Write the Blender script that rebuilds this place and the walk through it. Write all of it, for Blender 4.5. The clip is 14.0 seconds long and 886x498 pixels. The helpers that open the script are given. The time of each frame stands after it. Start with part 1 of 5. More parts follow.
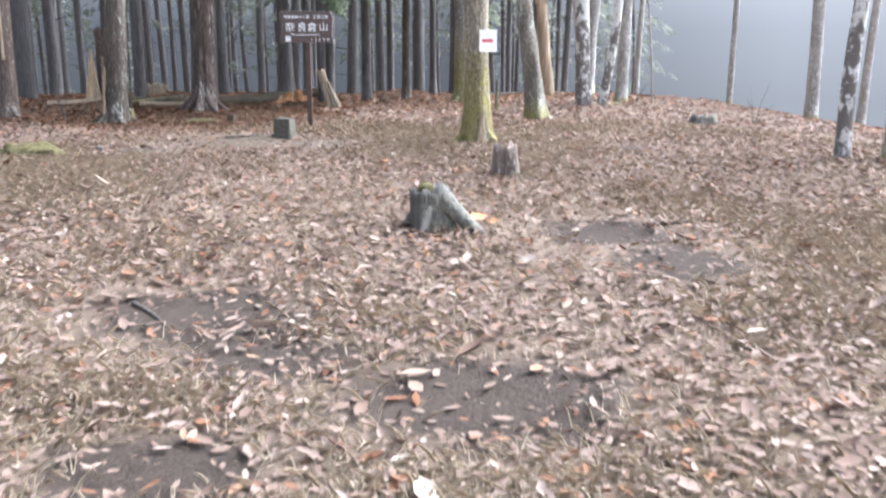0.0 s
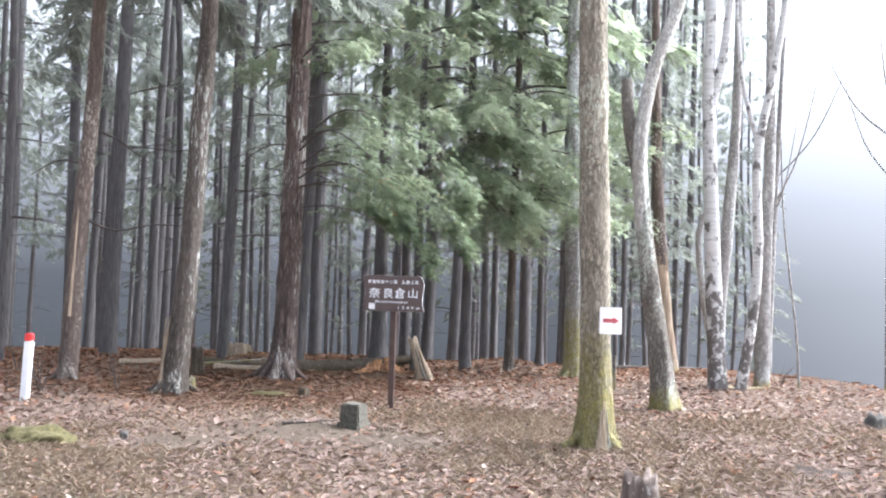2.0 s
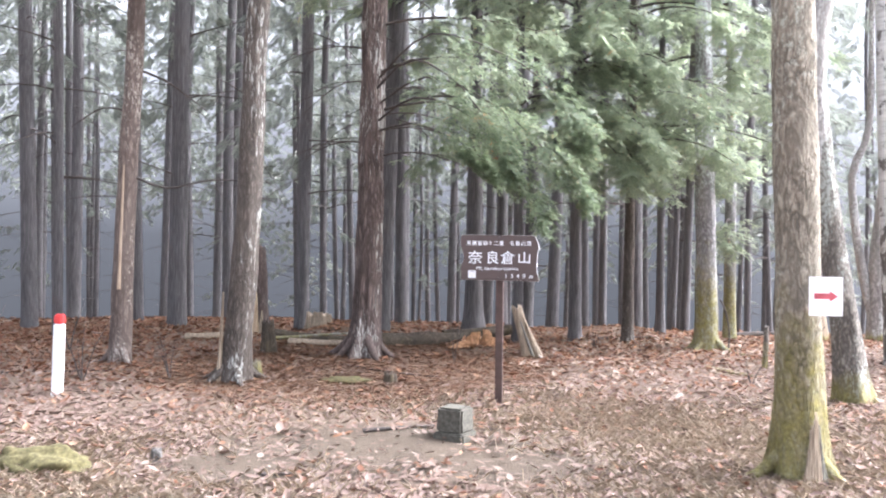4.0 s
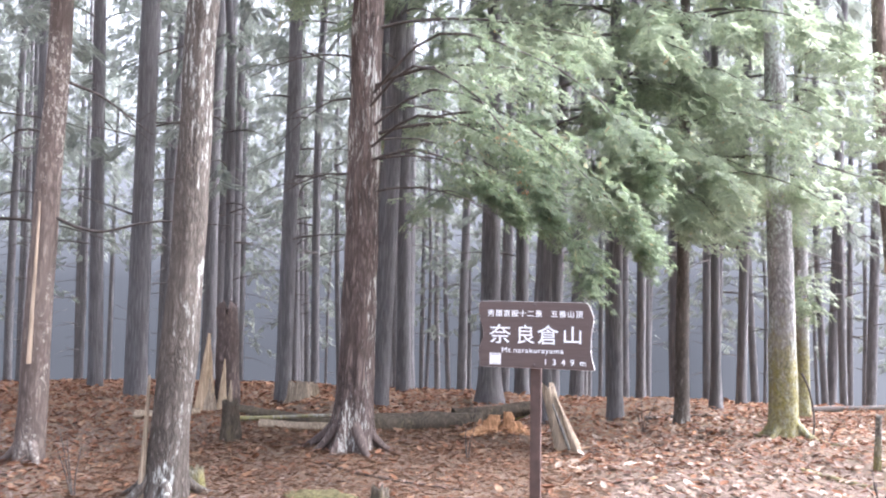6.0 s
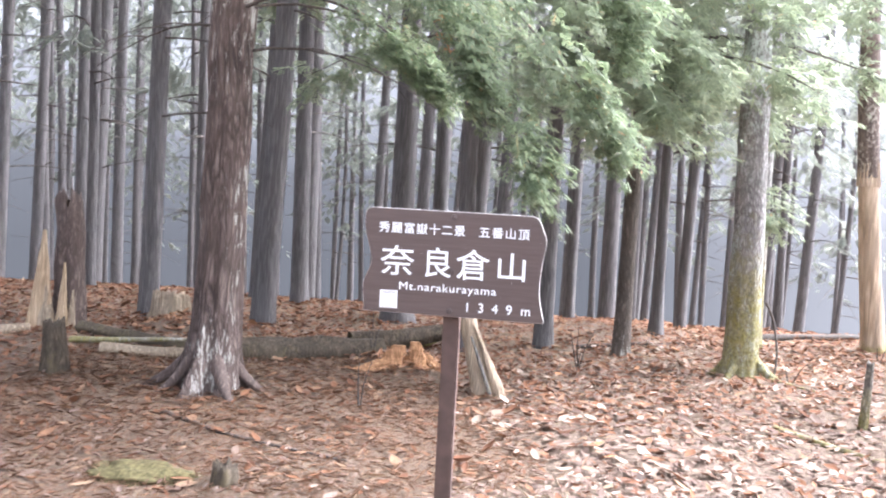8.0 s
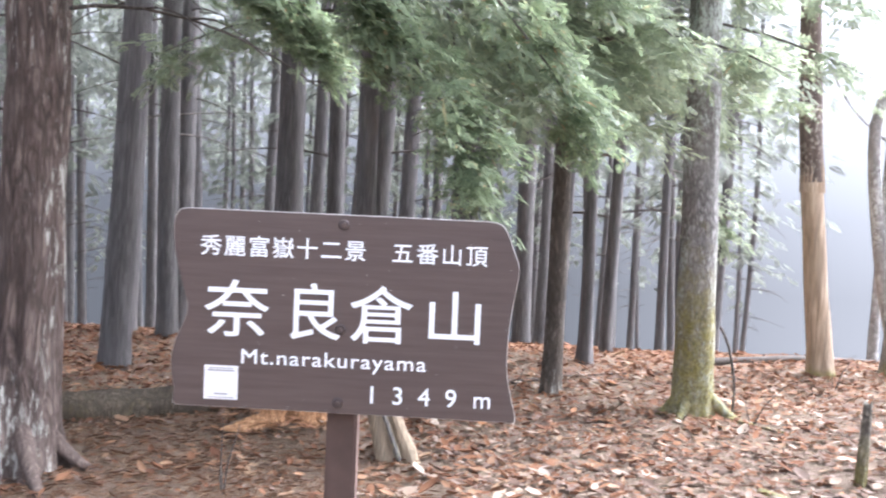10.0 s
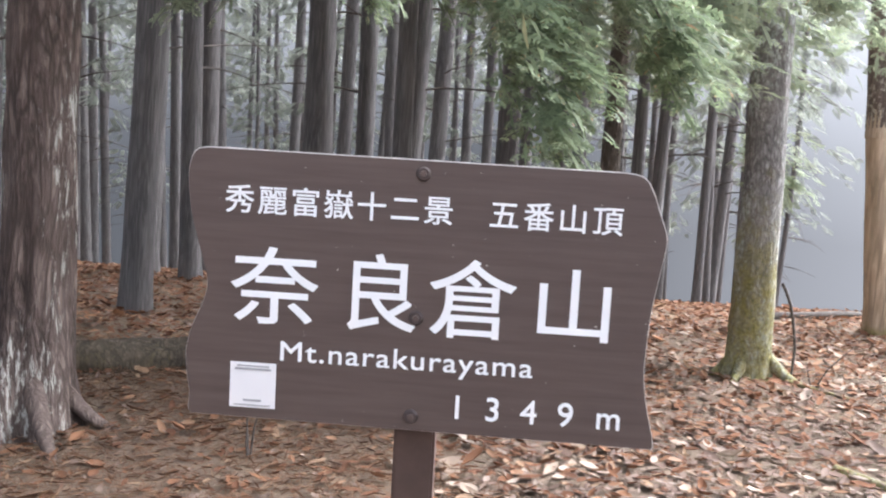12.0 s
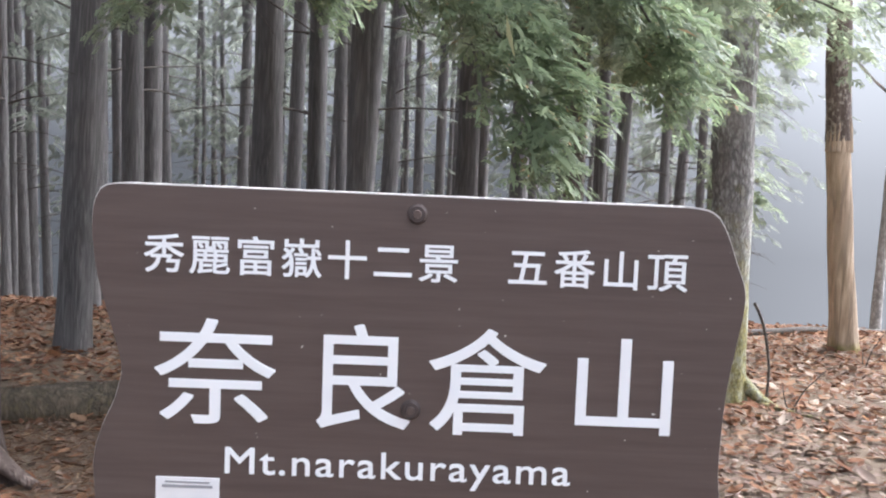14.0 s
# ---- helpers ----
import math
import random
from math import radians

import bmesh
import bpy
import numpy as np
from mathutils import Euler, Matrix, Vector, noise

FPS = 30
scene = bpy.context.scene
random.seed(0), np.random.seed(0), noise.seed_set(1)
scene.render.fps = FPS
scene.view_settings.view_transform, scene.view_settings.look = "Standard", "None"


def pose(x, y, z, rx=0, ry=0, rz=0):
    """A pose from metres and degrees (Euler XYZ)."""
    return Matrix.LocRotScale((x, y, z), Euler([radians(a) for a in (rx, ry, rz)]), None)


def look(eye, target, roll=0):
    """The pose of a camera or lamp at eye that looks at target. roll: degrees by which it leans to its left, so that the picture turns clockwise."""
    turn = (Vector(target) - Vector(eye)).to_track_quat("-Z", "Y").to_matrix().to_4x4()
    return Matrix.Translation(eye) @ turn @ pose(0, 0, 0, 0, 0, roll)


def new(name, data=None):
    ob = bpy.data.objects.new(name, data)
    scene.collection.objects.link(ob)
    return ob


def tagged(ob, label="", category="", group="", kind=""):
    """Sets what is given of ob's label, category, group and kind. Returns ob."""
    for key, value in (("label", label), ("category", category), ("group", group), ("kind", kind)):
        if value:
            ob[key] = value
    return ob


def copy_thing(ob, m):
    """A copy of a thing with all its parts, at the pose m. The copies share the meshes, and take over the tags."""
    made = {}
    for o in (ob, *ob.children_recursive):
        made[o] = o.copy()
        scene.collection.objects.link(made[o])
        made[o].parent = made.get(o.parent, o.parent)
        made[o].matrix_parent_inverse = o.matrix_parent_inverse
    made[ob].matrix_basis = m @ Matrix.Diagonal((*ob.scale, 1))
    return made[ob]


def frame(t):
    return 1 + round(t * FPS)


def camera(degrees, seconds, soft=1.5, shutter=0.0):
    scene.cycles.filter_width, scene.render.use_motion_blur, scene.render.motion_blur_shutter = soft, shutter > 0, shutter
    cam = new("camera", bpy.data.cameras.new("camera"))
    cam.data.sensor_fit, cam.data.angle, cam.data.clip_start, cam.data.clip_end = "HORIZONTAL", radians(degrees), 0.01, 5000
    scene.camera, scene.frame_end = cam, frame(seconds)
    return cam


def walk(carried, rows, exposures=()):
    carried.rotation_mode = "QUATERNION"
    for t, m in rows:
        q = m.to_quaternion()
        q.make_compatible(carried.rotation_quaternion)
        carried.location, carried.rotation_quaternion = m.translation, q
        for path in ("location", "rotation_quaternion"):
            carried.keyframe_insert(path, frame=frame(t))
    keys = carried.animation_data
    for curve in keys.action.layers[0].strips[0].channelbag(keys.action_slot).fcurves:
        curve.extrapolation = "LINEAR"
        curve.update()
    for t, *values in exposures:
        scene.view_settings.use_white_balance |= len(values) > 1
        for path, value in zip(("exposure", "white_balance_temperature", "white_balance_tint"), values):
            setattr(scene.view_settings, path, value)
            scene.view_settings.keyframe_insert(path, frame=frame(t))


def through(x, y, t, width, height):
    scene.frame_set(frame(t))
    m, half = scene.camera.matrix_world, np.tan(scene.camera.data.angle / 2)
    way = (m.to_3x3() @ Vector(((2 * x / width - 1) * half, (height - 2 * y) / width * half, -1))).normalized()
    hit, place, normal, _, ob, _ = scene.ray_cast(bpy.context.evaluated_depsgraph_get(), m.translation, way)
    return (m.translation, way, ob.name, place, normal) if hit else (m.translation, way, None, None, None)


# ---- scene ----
cam = camera(54.6, 14.0, soft=2.05, shutter=0.3)
EXPOSURE = [(0.0, 2.26, 5550, 11), (2.0, 2.30, 5650, 12), (3.5, 2.56, 5750, 15), (6.0, 2.88, 5650, 18), (7.0, 3.0, 5650, 18), (7.7, 3.06, 5750, 17), (9.8, 2.86, 5650, 15), (10.5, 2.46, 5700, 14), (11.0, 2.27, 5800, 13), (12.0, 2.35, 5850, 13), (14.0, 2.22, 5800, 12)]
PATH = [
    (0, (0.021, 0.241, 1.342), (0.008, 2.187, 0.878), -0.1),
    (0.5, (0.022, 0.711, 1.365), (-0.053, 2.69, 1.086), 0.7),
    (1, (0.044, 1.171, 1.426), (-0.164, 3.153, 1.251), 0.5),
    (1.5, (-0.02, 1.663, 1.468), (-0.271, 3.647, 1.422), 0.9),
    (2, (-0.019, 2.19, 1.517), (-0.282, 4.169, 1.632), 1.7),
    (2.5, (-0.118, 2.667, 1.546), (-0.389, 4.645, 1.665), 1.5),
    (3, (-0.241, 3.149, 1.581), (-0.515, 5.127, 1.703), 1.6),
    (3.1, (-0.253, 3.254, 1.576), (-0.543, 5.23, 1.691), 1.7),
    (3.5, (-0.345, 3.631, 1.604), (-0.795, 5.58, 1.607), 0.7),
    (3.7, (-0.438, 3.821, 1.595), (-0.892, 5.769, 1.594), 0.6),
    (5.8, (-1.029, 6.132, 1.809), (-1.506, 8.071, 1.917), 0.8),
    (6, (-1.085, 6.34, 1.779), (-1.564, 8.279, 1.886), 0.8),
    (6.5, (-1.202, 6.847, 1.789), (-1.684, 8.785, 1.9), 0.6),
    (7, (-1.191, 7.289, 1.824), (-1.737, 9.212, 1.895), 0.2),
    (7.5, (-1.262, 7.728, 1.811), (-1.704, 9.677, 1.734), 2.2),
    (7.7, (-1.3, 7.922, 1.809), (-1.631, 9.89, 1.682), 3.5),
    (9.8, (-1.486, 9.569, 1.752), (-1.69, 11.556, 1.643), 1.9),
    (10, (-1.521, 9.658, 1.752), (-1.578, 11.656, 1.676), 2.4),
    (10.5, (-1.523, 9.754, 1.755), (-1.517, 11.752, 1.682), 2.6),
    (11, (-1.548, 9.795, 1.748), (-1.507, 11.791, 1.638), 2.7),
    (11.5, (-1.626, 9.896, 1.735), (-1.614, 11.889, 1.57), 2.9),
    (12, (-1.665, 10.112, 1.754), (-1.767, 12.097, 1.539), 3.3),
    (12.5, (-1.677, 10.268, 1.762), (-1.798, 12.252, 1.539), 3.3),
    (13, (-1.738, 10.375, 1.772), (-1.767, 12.367, 1.595), 2.5),
    (13.5, (-1.749, 10.423, 1.767), (-1.738, 12.416, 1.599), 2.3),
    (14, (-1.734, 10.426, 1.765), (-1.727, 12.42, 1.601), 2.2),
]
walk(cam, [(t, look(eye, target, roll)) for t, eye, target, roll in PATH], exposures=EXPOSURE)

# ---- light ----
SUN_AZ, SUN_EL = 66.0, 42.0
world = bpy.data.worlds.new("foggy_sky")
scene.world = world
world.use_nodes = True
wn = world.node_tree
sky = wn.nodes.new("ShaderNodeTexSky")
sky.sky_type = "NISHITA"
sky.sun_disc = False
sky.sun_elevation, sky.sun_rotation = radians(SUN_EL), radians(SUN_AZ)
sky.air_density, sky.dust_density, sky.ozone_density = 1.0, 6.0, 1.0
whiten = wn.nodes.new("ShaderNodeHueSaturation")
whiten.inputs["Saturation"].default_value = 0.25
whiten.inputs["Value"].default_value = 1.0
wn.links.new(sky.outputs[0], whiten.inputs["Color"])
wn.links.new(whiten.outputs[0], wn.nodes["Background"].inputs[0])
wn.nodes["Background"].inputs[1].default_value = 0.15

sun = new("sun", bpy.data.lights.new("sun", "SUN"))
sun.data.energy, sun.data.angle, sun.data.color = 2.0, radians(50), (1.0, 0.97, 0.93)
sun.matrix_world = look((0, 0, 30), (-math.sin(radians(SUN_AZ)) * math.cos(radians(SUN_EL)), -math.cos(radians(SUN_AZ)) * math.cos(radians(SUN_EL)), 30 - math.sin(radians(SUN_EL))))


# ---- materials ----
class Nodes:
    """A small helper to write node materials."""

    def __init__(self, name):
        self.m = bpy.data.materials.new(name)
        self.m.use_nodes = True
        self.t = self.m.node_tree
        self.bsdf = self.t.nodes["Principled BSDF"]
        self.out = self.t.nodes["Material Output"]

    def n(self, kind, **values):
        node = self.t.nodes.new(kind)
        for k, v in values.items():
            node.inputs[k.replace("_", " ")].default_value = v
        return node

    def l(self, a, b):
        self.t.links.new(a, b)

    def coords(self, scale=(1, 1, 1)):
        tc = self.n("ShaderNodeTexCoord")
        mp = self.n("ShaderNodeMapping")
        mp.inputs["Scale"].default_value = scale
        self.l(tc.outputs["Object"], mp.inputs["Vector"])
        return mp.outputs[0]

    def noise(self, vec, scale, detail=4.0, rough=0.55):
        k = self.n("ShaderNodeTexNoise", Scale=scale, Detail=detail, Roughness=rough)
        self.l(vec, k.inputs["Vector"])
        return k.outputs[0]

    def voronoi(self, vec, scale, feature="F1"):
        k = self.n("ShaderNodeTexVoronoi", Scale=scale)
        k.feature = feature
        self.l(vec, k.inputs["Vector"])
        return k.outputs["Distance"]

    def ramp(self, fac, stops):
        k = self.n("ShaderNodeValToRGB")
        el = k.color_ramp.elements
        el[0].position, el[1].position = stops[0][0], stops[-1][0]
        for p, c in stops[1:-1]:
            el.new(p)
        for e, (p, c) in zip(sorted(el, key=lambda e: e.position), stops):
            e.color = (*c, 1) if len(c) == 3 else c
        self.l(fac, k.inputs[0])
        return k.outputs[0]

    def step(self, fac, lo, hi, a=0.0, b=1.0):
        k = self.n("ShaderNodeMapRange")
        for i, v in zip((1, 2, 3, 4), (lo, hi, a, b)):
            k.inputs[i].default_value = v
        self.l(fac, k.inputs[0])
        return k.outputs[0]

    def math(self, op, a, b):
        k = self.n("ShaderNodeMath")
        k.operation = op
        for i, v in ((0, a), (1, b)):
            if isinstance(v, (int, float)):
                k.inputs[i].default_value = v
            else:
                self.l(v, k.inputs[i])
        return k.outputs[0]

    def mix(self, fac, a, b):
        k = self.n("ShaderNodeMixRGB")
        for i, v in enumerate((fac, a, b)):
            if isinstance(v, (int, float)):
                k.inputs[i].default_value = v
            elif isinstance(v, tuple):
                k.inputs[i].default_value = (*v, 1)
            else:
                self.l(v, k.inputs[i])
        return k.outputs[0]

    def bump(self, height, strength, distance):
        k = self.n("ShaderNodeBump", Strength=strength, Distance=distance)
        self.l(height, k.inputs["Height"])
        self.l(k.outputs[0], self.bsdf.inputs["Normal"])

    def done(self, colour, rough=0.85, spec=0.3):
        if isinstance(colour, tuple):
            self.bsdf.inputs["Base Color"].default_value = (*colour, 1)
        else:
            self.l(colour, self.bsdf.inputs["Base Color"])
        if isinstance(rough, (int, float)):
            self.bsdf.inputs["Roughness"].default_value = rough
        else:
            self.l(rough, self.bsdf.inputs["Roughness"])
        self.bsdf.inputs["Specular IOR Level"].default_value = spec
        return self.m


def bark(name, dark, light, lichen=None, lichen_amount=0.5, moss_top=0.0, grain=(1, 1, 0.16), cell=26.0, depth=0.02, streak=0.55, crease=0.62):
    """Furrowed bark, with patches of lichen and a mossy foot."""
    k = Nodes(name)
    v = k.coords(grain)
    warp = k.n("ShaderNodeVectorMath")
    warp.operation = "MULTIPLY_ADD"
    wobble = k.n("ShaderNodeTexNoise", Scale=7.0, Detail=4.0)
    k.l(v, wobble.inputs["Vector"])
    k.l(wobble.outputs["Color"], warp.inputs[0])
    warp.inputs[1].default_value = (0.11, 0.11, 0.11)
    k.l(v, warp.inputs[2])
    v = warp.outputs[0]
    cells = k.voronoi(v, cell * 1.25, "DISTANCE_TO_EDGE")
    fine = k.noise(v, 75, 6, 0.7)
    ridge = k.step(k.math("ABSOLUTE", k.math("SUBTRACT", k.noise(v, cell * 0.8, 5, 0.6), 0.5), 0.0), 0.0, 0.16)
    big = k.noise(k.coords((1, 1, 0.5)), 3.5, 4)
    plates = k.step(cells, 0.0, 0.22)
    h = k.math("ADD", k.math("ADD", k.math("MULTIPLY", plates, 0.22), k.math("MULTIPLY", ridge, 0.38)), k.math("MULTIPLY", fine, 0.62))
    col = k.ramp(h, [(0.42, tuple(c * crease for c in dark)), (0.66, dark), (0.98, light)])
    col = k.mix(k.step(big, 0.35, 0.7, 0.0, 0.45), col, tuple(0.5 * (a + b) for a, b in zip(dark, light)))
    if lichen:
        spots = k.math("MULTIPLY", k.noise(k.coords((1, 1, streak)), 36, 6, 0.75), k.step(k.noise(k.coords((1, 1, 0.3)), 2.6, 3), 0.35, 0.62, 0.7, 1.15))
        col = k.mix(k.step(spots, 0.62 - 0.22 * lichen_amount, 0.70 - 0.2 * lichen_amount, 0.0, 0.8), col, lichen)
    if moss_top:
        sep = k.n("ShaderNodeSeparateXYZ")
        k.l(k.coords(), sep.inputs[0])
        edge = k.math("ADD", sep.outputs[2], k.math("MULTIPLY", k.noise(k.coords(), 7, 5), -moss_top * 1.95))
        green = k.ramp(k.noise(k.coords(), 40, 3), [(0.3, (0.135, 0.118, 0.034)), (0.7, (0.30, 0.26, 0.085))])
        col = k.mix(k.math("MULTIPLY", k.step(edge, moss_top * 0.45, -moss_top * 0.45, 0.0, 0.92), k.step(k.noise(k.coords((1, 1, 0.6)), 16, 5, 0.7), 0.35, 0.6, 0.55, 1.0)), col, green)
    k.bump(h, 0.7, depth)
    return k.done(col, 0.9, 0.2)


M_OAK = bark("furrowed_oak_bark", (0.26, 0.225, 0.17), (0.54, 0.48, 0.37), (0.52, 0.52, 0.42), 0.4, 0.8, (1, 1, 0.34), 24, 0.034, 0.55, 0.42)
M_OAK_DARK = bark("lichened_grey_bark", (0.17, 0.15, 0.125), (0.38, 0.35, 0.29), (0.50, 0.53, 0.46), 0.5, 0.25, (1, 1, 0.4), 26, 0.026, 0.55, 0.5)
M_MOSSY = bark("mossy_grey_bark", (0.25, 0.235, 0.22), (0.48, 0.47, 0.45), (0.56, 0.61, 0.56), 0.62, 1.05, (1, 1, 0.4), 26, 0.026, 0.55, 0.5)
M_LICHEN = bark("brown_bark_with_pale_lichen", (0.095, 0.080, 0.066), (0.20, 0.17, 0.14), (0.50, 0.50, 0.45), 0.2, 0.0, (1, 1, 0.3), 24, 0.02, 0.2)
# Cedar bark with fog haze put into its colour: greyed, with low contrast.
M_CEDAR_HAZED = bark("haze_greyed_cedar_bark", (0.128, 0.12, 0.118), (0.195, 0.183, 0.179), None, 0, 0, (1, 1, 0.07), 34, 0.012)
M_BIG = bark("weathered_cedar_bark_with_lichen", (0.12, 0.09, 0.078), (0.26, 0.205, 0.175), (0.52, 0.51, 0.46), 0.3, 0.0, (1, 1, 0.17), 22, 0.034, 0.16, 0.45)
M_ROOT = bark("brown_cedar_root_bark", (0.12, 0.09, 0.078), (0.26, 0.205, 0.175), None, 0, 0, (1, 1, 0.3), 24, 0.02)
M_GREY = bark("smooth_grey_bark", (0.30, 0.28, 0.26), (0.50, 0.48, 0.45), (0.60, 0.61, 0.57), 0.4, 0.15, (1, 1, 0.5), 14, 0.006)
M_PALE = bark("stripped_tan_trunk", (0.40, 0.305, 0.215), (0.63, 0.51, 0.385), None, 0, 0.12, (1, 1, 0.08), 14, 0.006)
M_BROWN = bark("smooth_brown_bark", (0.14, 0.108, 0.09), (0.265, 0.215, 0.18), (0.46, 0.42, 0.36), 0.2, 0.0, (1, 1, 0.25), 16, 0.01)
M_STUMP = bark("rotting_grey_stump_wood", (0.12, 0.112, 0.10), (0.23, 0.215, 0.19), (0.25, 0.24, 0.18), 0.3, 0.0, (1, 1, 0.1), 22, 0.02)
M_SPLIT = bark("split_pale_wood", (0.32, 0.25, 0.175), (0.60, 0.50, 0.37), None, 0, 0, (1, 1, 0.06), 40, 0.012)
M_TORN = bark("torn_orange_heartwood", (0.48, 0.35, 0.22), (0.78, 0.63, 0.44), None, 0, 0, (1, 1, 0.06), 40, 0.012)
M_ORANGE = bark("rotten_orange_wood", (0.36, 0.19, 0.095), (0.60, 0.37, 0.20), None, 0, 0, (1, 1, 0.1), 30, 0.012)
M_PALE_LIMB = bark("pale_lichened_limb_bark", (0.36, 0.34, 0.30), (0.60, 0.58, 0.53), (0.66, 0.66, 0.60), 0.5, 0.0, (1, 1, 0.4), 22, 0.01)
M_LOG = bark("mossy_log_bark", (0.085, 0.068, 0.050), (0.17, 0.135, 0.095), (0.12, 0.10, 0.058), 0.4, 0.0, (1, 1, 0.3), 20, 0.02)
M_TWIG = bark("dry_twig_bark", (0.08, 0.068, 0.06), (0.19, 0.165, 0.145), None, 0, 0, (1, 1, 1), 40, 0.003)


def birch_material():
    k = Nodes("white_birch_bark")
    patch = k.noise(k.coords((1, 1, 0.7)), 7, 6, 0.7)
    bands = k.noise(k.coords((0.6, 0.6, 7)), 6, 3)
    sep = k.n("ShaderNodeSeparateXYZ")
    k.l(k.coords(), sep.inputs[0])
    foot = k.step(sep.outputs[2], 0.1, 2.6, 0.13, 0.0)
    col = k.ramp(bands, [(0.3, (0.43, 0.415, 0.38)), (0.6, (0.62, 0.61, 0.585))])
    col = k.mix(k.step(k.math("ADD", patch, foot), 0.55, 0.60, 0.0, 0.92), col, (0.10, 0.085, 0.075))
    k.bump(k.math("ADD", patch, bands), 0.4, 0.006)
    return k.done(col, 0.7, 0.3)


M_BIRCH = birch_material()


def leaf_material(name, stops, rough=0.6, through=0.12, spots_by=0.35, spec=0.3):
    """Leaves, one tone a leaf, darker and lighter over their length."""
    k = Nodes(name)
    geo = k.n("ShaderNodeNewGeometry")
    col = k.ramp(geo.outputs["Random Per Island"], stops)
    spots = k.noise(k.coords(), 55, 4)
    col = k.mix(k.step(spots, 0.3, 0.75, 0.0, spots_by), col, (0.18, 0.12, 0.085))
    k.done(col, rough, spec)
    tr = k.n("ShaderNodeBsdfTranslucent")
    k.l(col, tr.inputs[0])
    mix = k.n("ShaderNodeMixShader")
    mix.inputs[0].default_value = through
    k.l(k.bsdf.outputs[0], mix.inputs[1])
    k.l(tr.outputs[0], mix.inputs[2])
    k.l(mix.outputs[0], k.out.inputs[0])
    return k.m


M_LEAF = leaf_material("dry_tan_leaves", [(0.0, (0.128, 0.084, 0.066)), (0.3, (0.182, 0.129, 0.103)), (0.65, (0.228, 0.168, 0.138)), (0.92, (0.276, 0.213, 0.178)), (1.0, (0.38, 0.31, 0.26))], 0.85, 0.12, 0.35, 0.1)
M_LEAF_RED = leaf_material("reddish_brown_leaves", [(0.0, (0.10, 0.044, 0.026)), (0.4, (0.175, 0.080, 0.043)), (0.75, (0.245, 0.123, 0.068)), (1.0, (0.34, 0.235, 0.155))], 0.85, 0.12, 0.35, 0.1)
M_STRAW = leaf_material("dead_straw_grass", [(0.0, (0.38, 0.30, 0.20)), (0.5, (0.475, 0.385, 0.272)), (1.0, (0.575, 0.485, 0.365))])
# Evergreen sprays with fog light and haze painted in as a paler green.
M_PALED_GREEN = leaf_material("haze_paled_sprays", [(0.0, (0.235, 0.27, 0.185)), (0.5, (0.32, 0.37, 0.245)), (0.93, (0.40, 0.455, 0.30)), (0.985, (0.40, 0.455, 0.28)), (1.0, (0.46, 0.30, 0.17))], 0.5, 0.64, 0.03)
# The same foliage without that paling, for the limbs near the board.
M_NEAR_GREEN = leaf_material("near_cedar_sprays", [(0.0, (0.12, 0.155, 0.09)), (0.5, (0.175, 0.222, 0.125)), (0.9, (0.24, 0.292, 0.17)), (0.975, (0.25, 0.30, 0.16)), (1.0, (0.40, 0.25, 0.14))], 0.5, 0.5, 0.03)
# Foliage greyed and dimmed in its colour to imitate distance in fog.
M_HAZE_GREEN = leaf_material("haze_dimmed_foliage", [(0.0, (0.145, 0.16, 0.135)), (0.5, (0.19, 0.208, 0.172)), (1.0, (0.245, 0.265, 0.215))], 0.6, 0.55, 0.06)


def ground_material():
    k = Nodes("leaf_mould_and_soil")
    v = k.coords()
    bare = k.n("ShaderNodeAttribute")
    bare.attribute_name = "bare"
    grit = k.noise(v, 90, 5, 0.7)
    big = k.noise(v, 1.1, 4)
    litter = k.ramp(k.noise(v, 26, 6, 0.7), [(0.25, (0.105, 0.076, 0.058)), (0.5, (0.165, 0.123, 0.093)), (0.75, (0.235, 0.182, 0.139))])
    litter = k.mix(k.step(big, 0.35, 0.7, 0.0, 0.45), litter, (0.225, 0.175, 0.12))
    soil = k.ramp(grit, [(0.3, (0.028, 0.022, 0.018)), (0.7, (0.085, 0.065, 0.052))])
    packed = k.n("ShaderNodeAttribute")
    packed.attribute_name = "trodden"
    earth = k.ramp(k.noise(v, 60, 5, 0.7), [(0.3, (0.078, 0.061, 0.044)), (0.7, (0.135, 0.106, 0.077))])
    soil = k.mix(k.step(packed.outputs["Fac"], 0.1, 0.5), soil, earth)
    edge = k.math("ADD", bare.outputs["Fac"], k.math("MULTIPLY", k.math("SUBTRACT", k.noise(v, 5, 5), 0.5), 0.9))
    k.bump(k.math("ADD", grit, k.noise(v, 20, 4)), 0.8, 0.02)
    return k.done(k.mix(k.step(edge, 0.35, 0.65), litter, soil), 0.95, 0.15)


M_GROUND = ground_material()


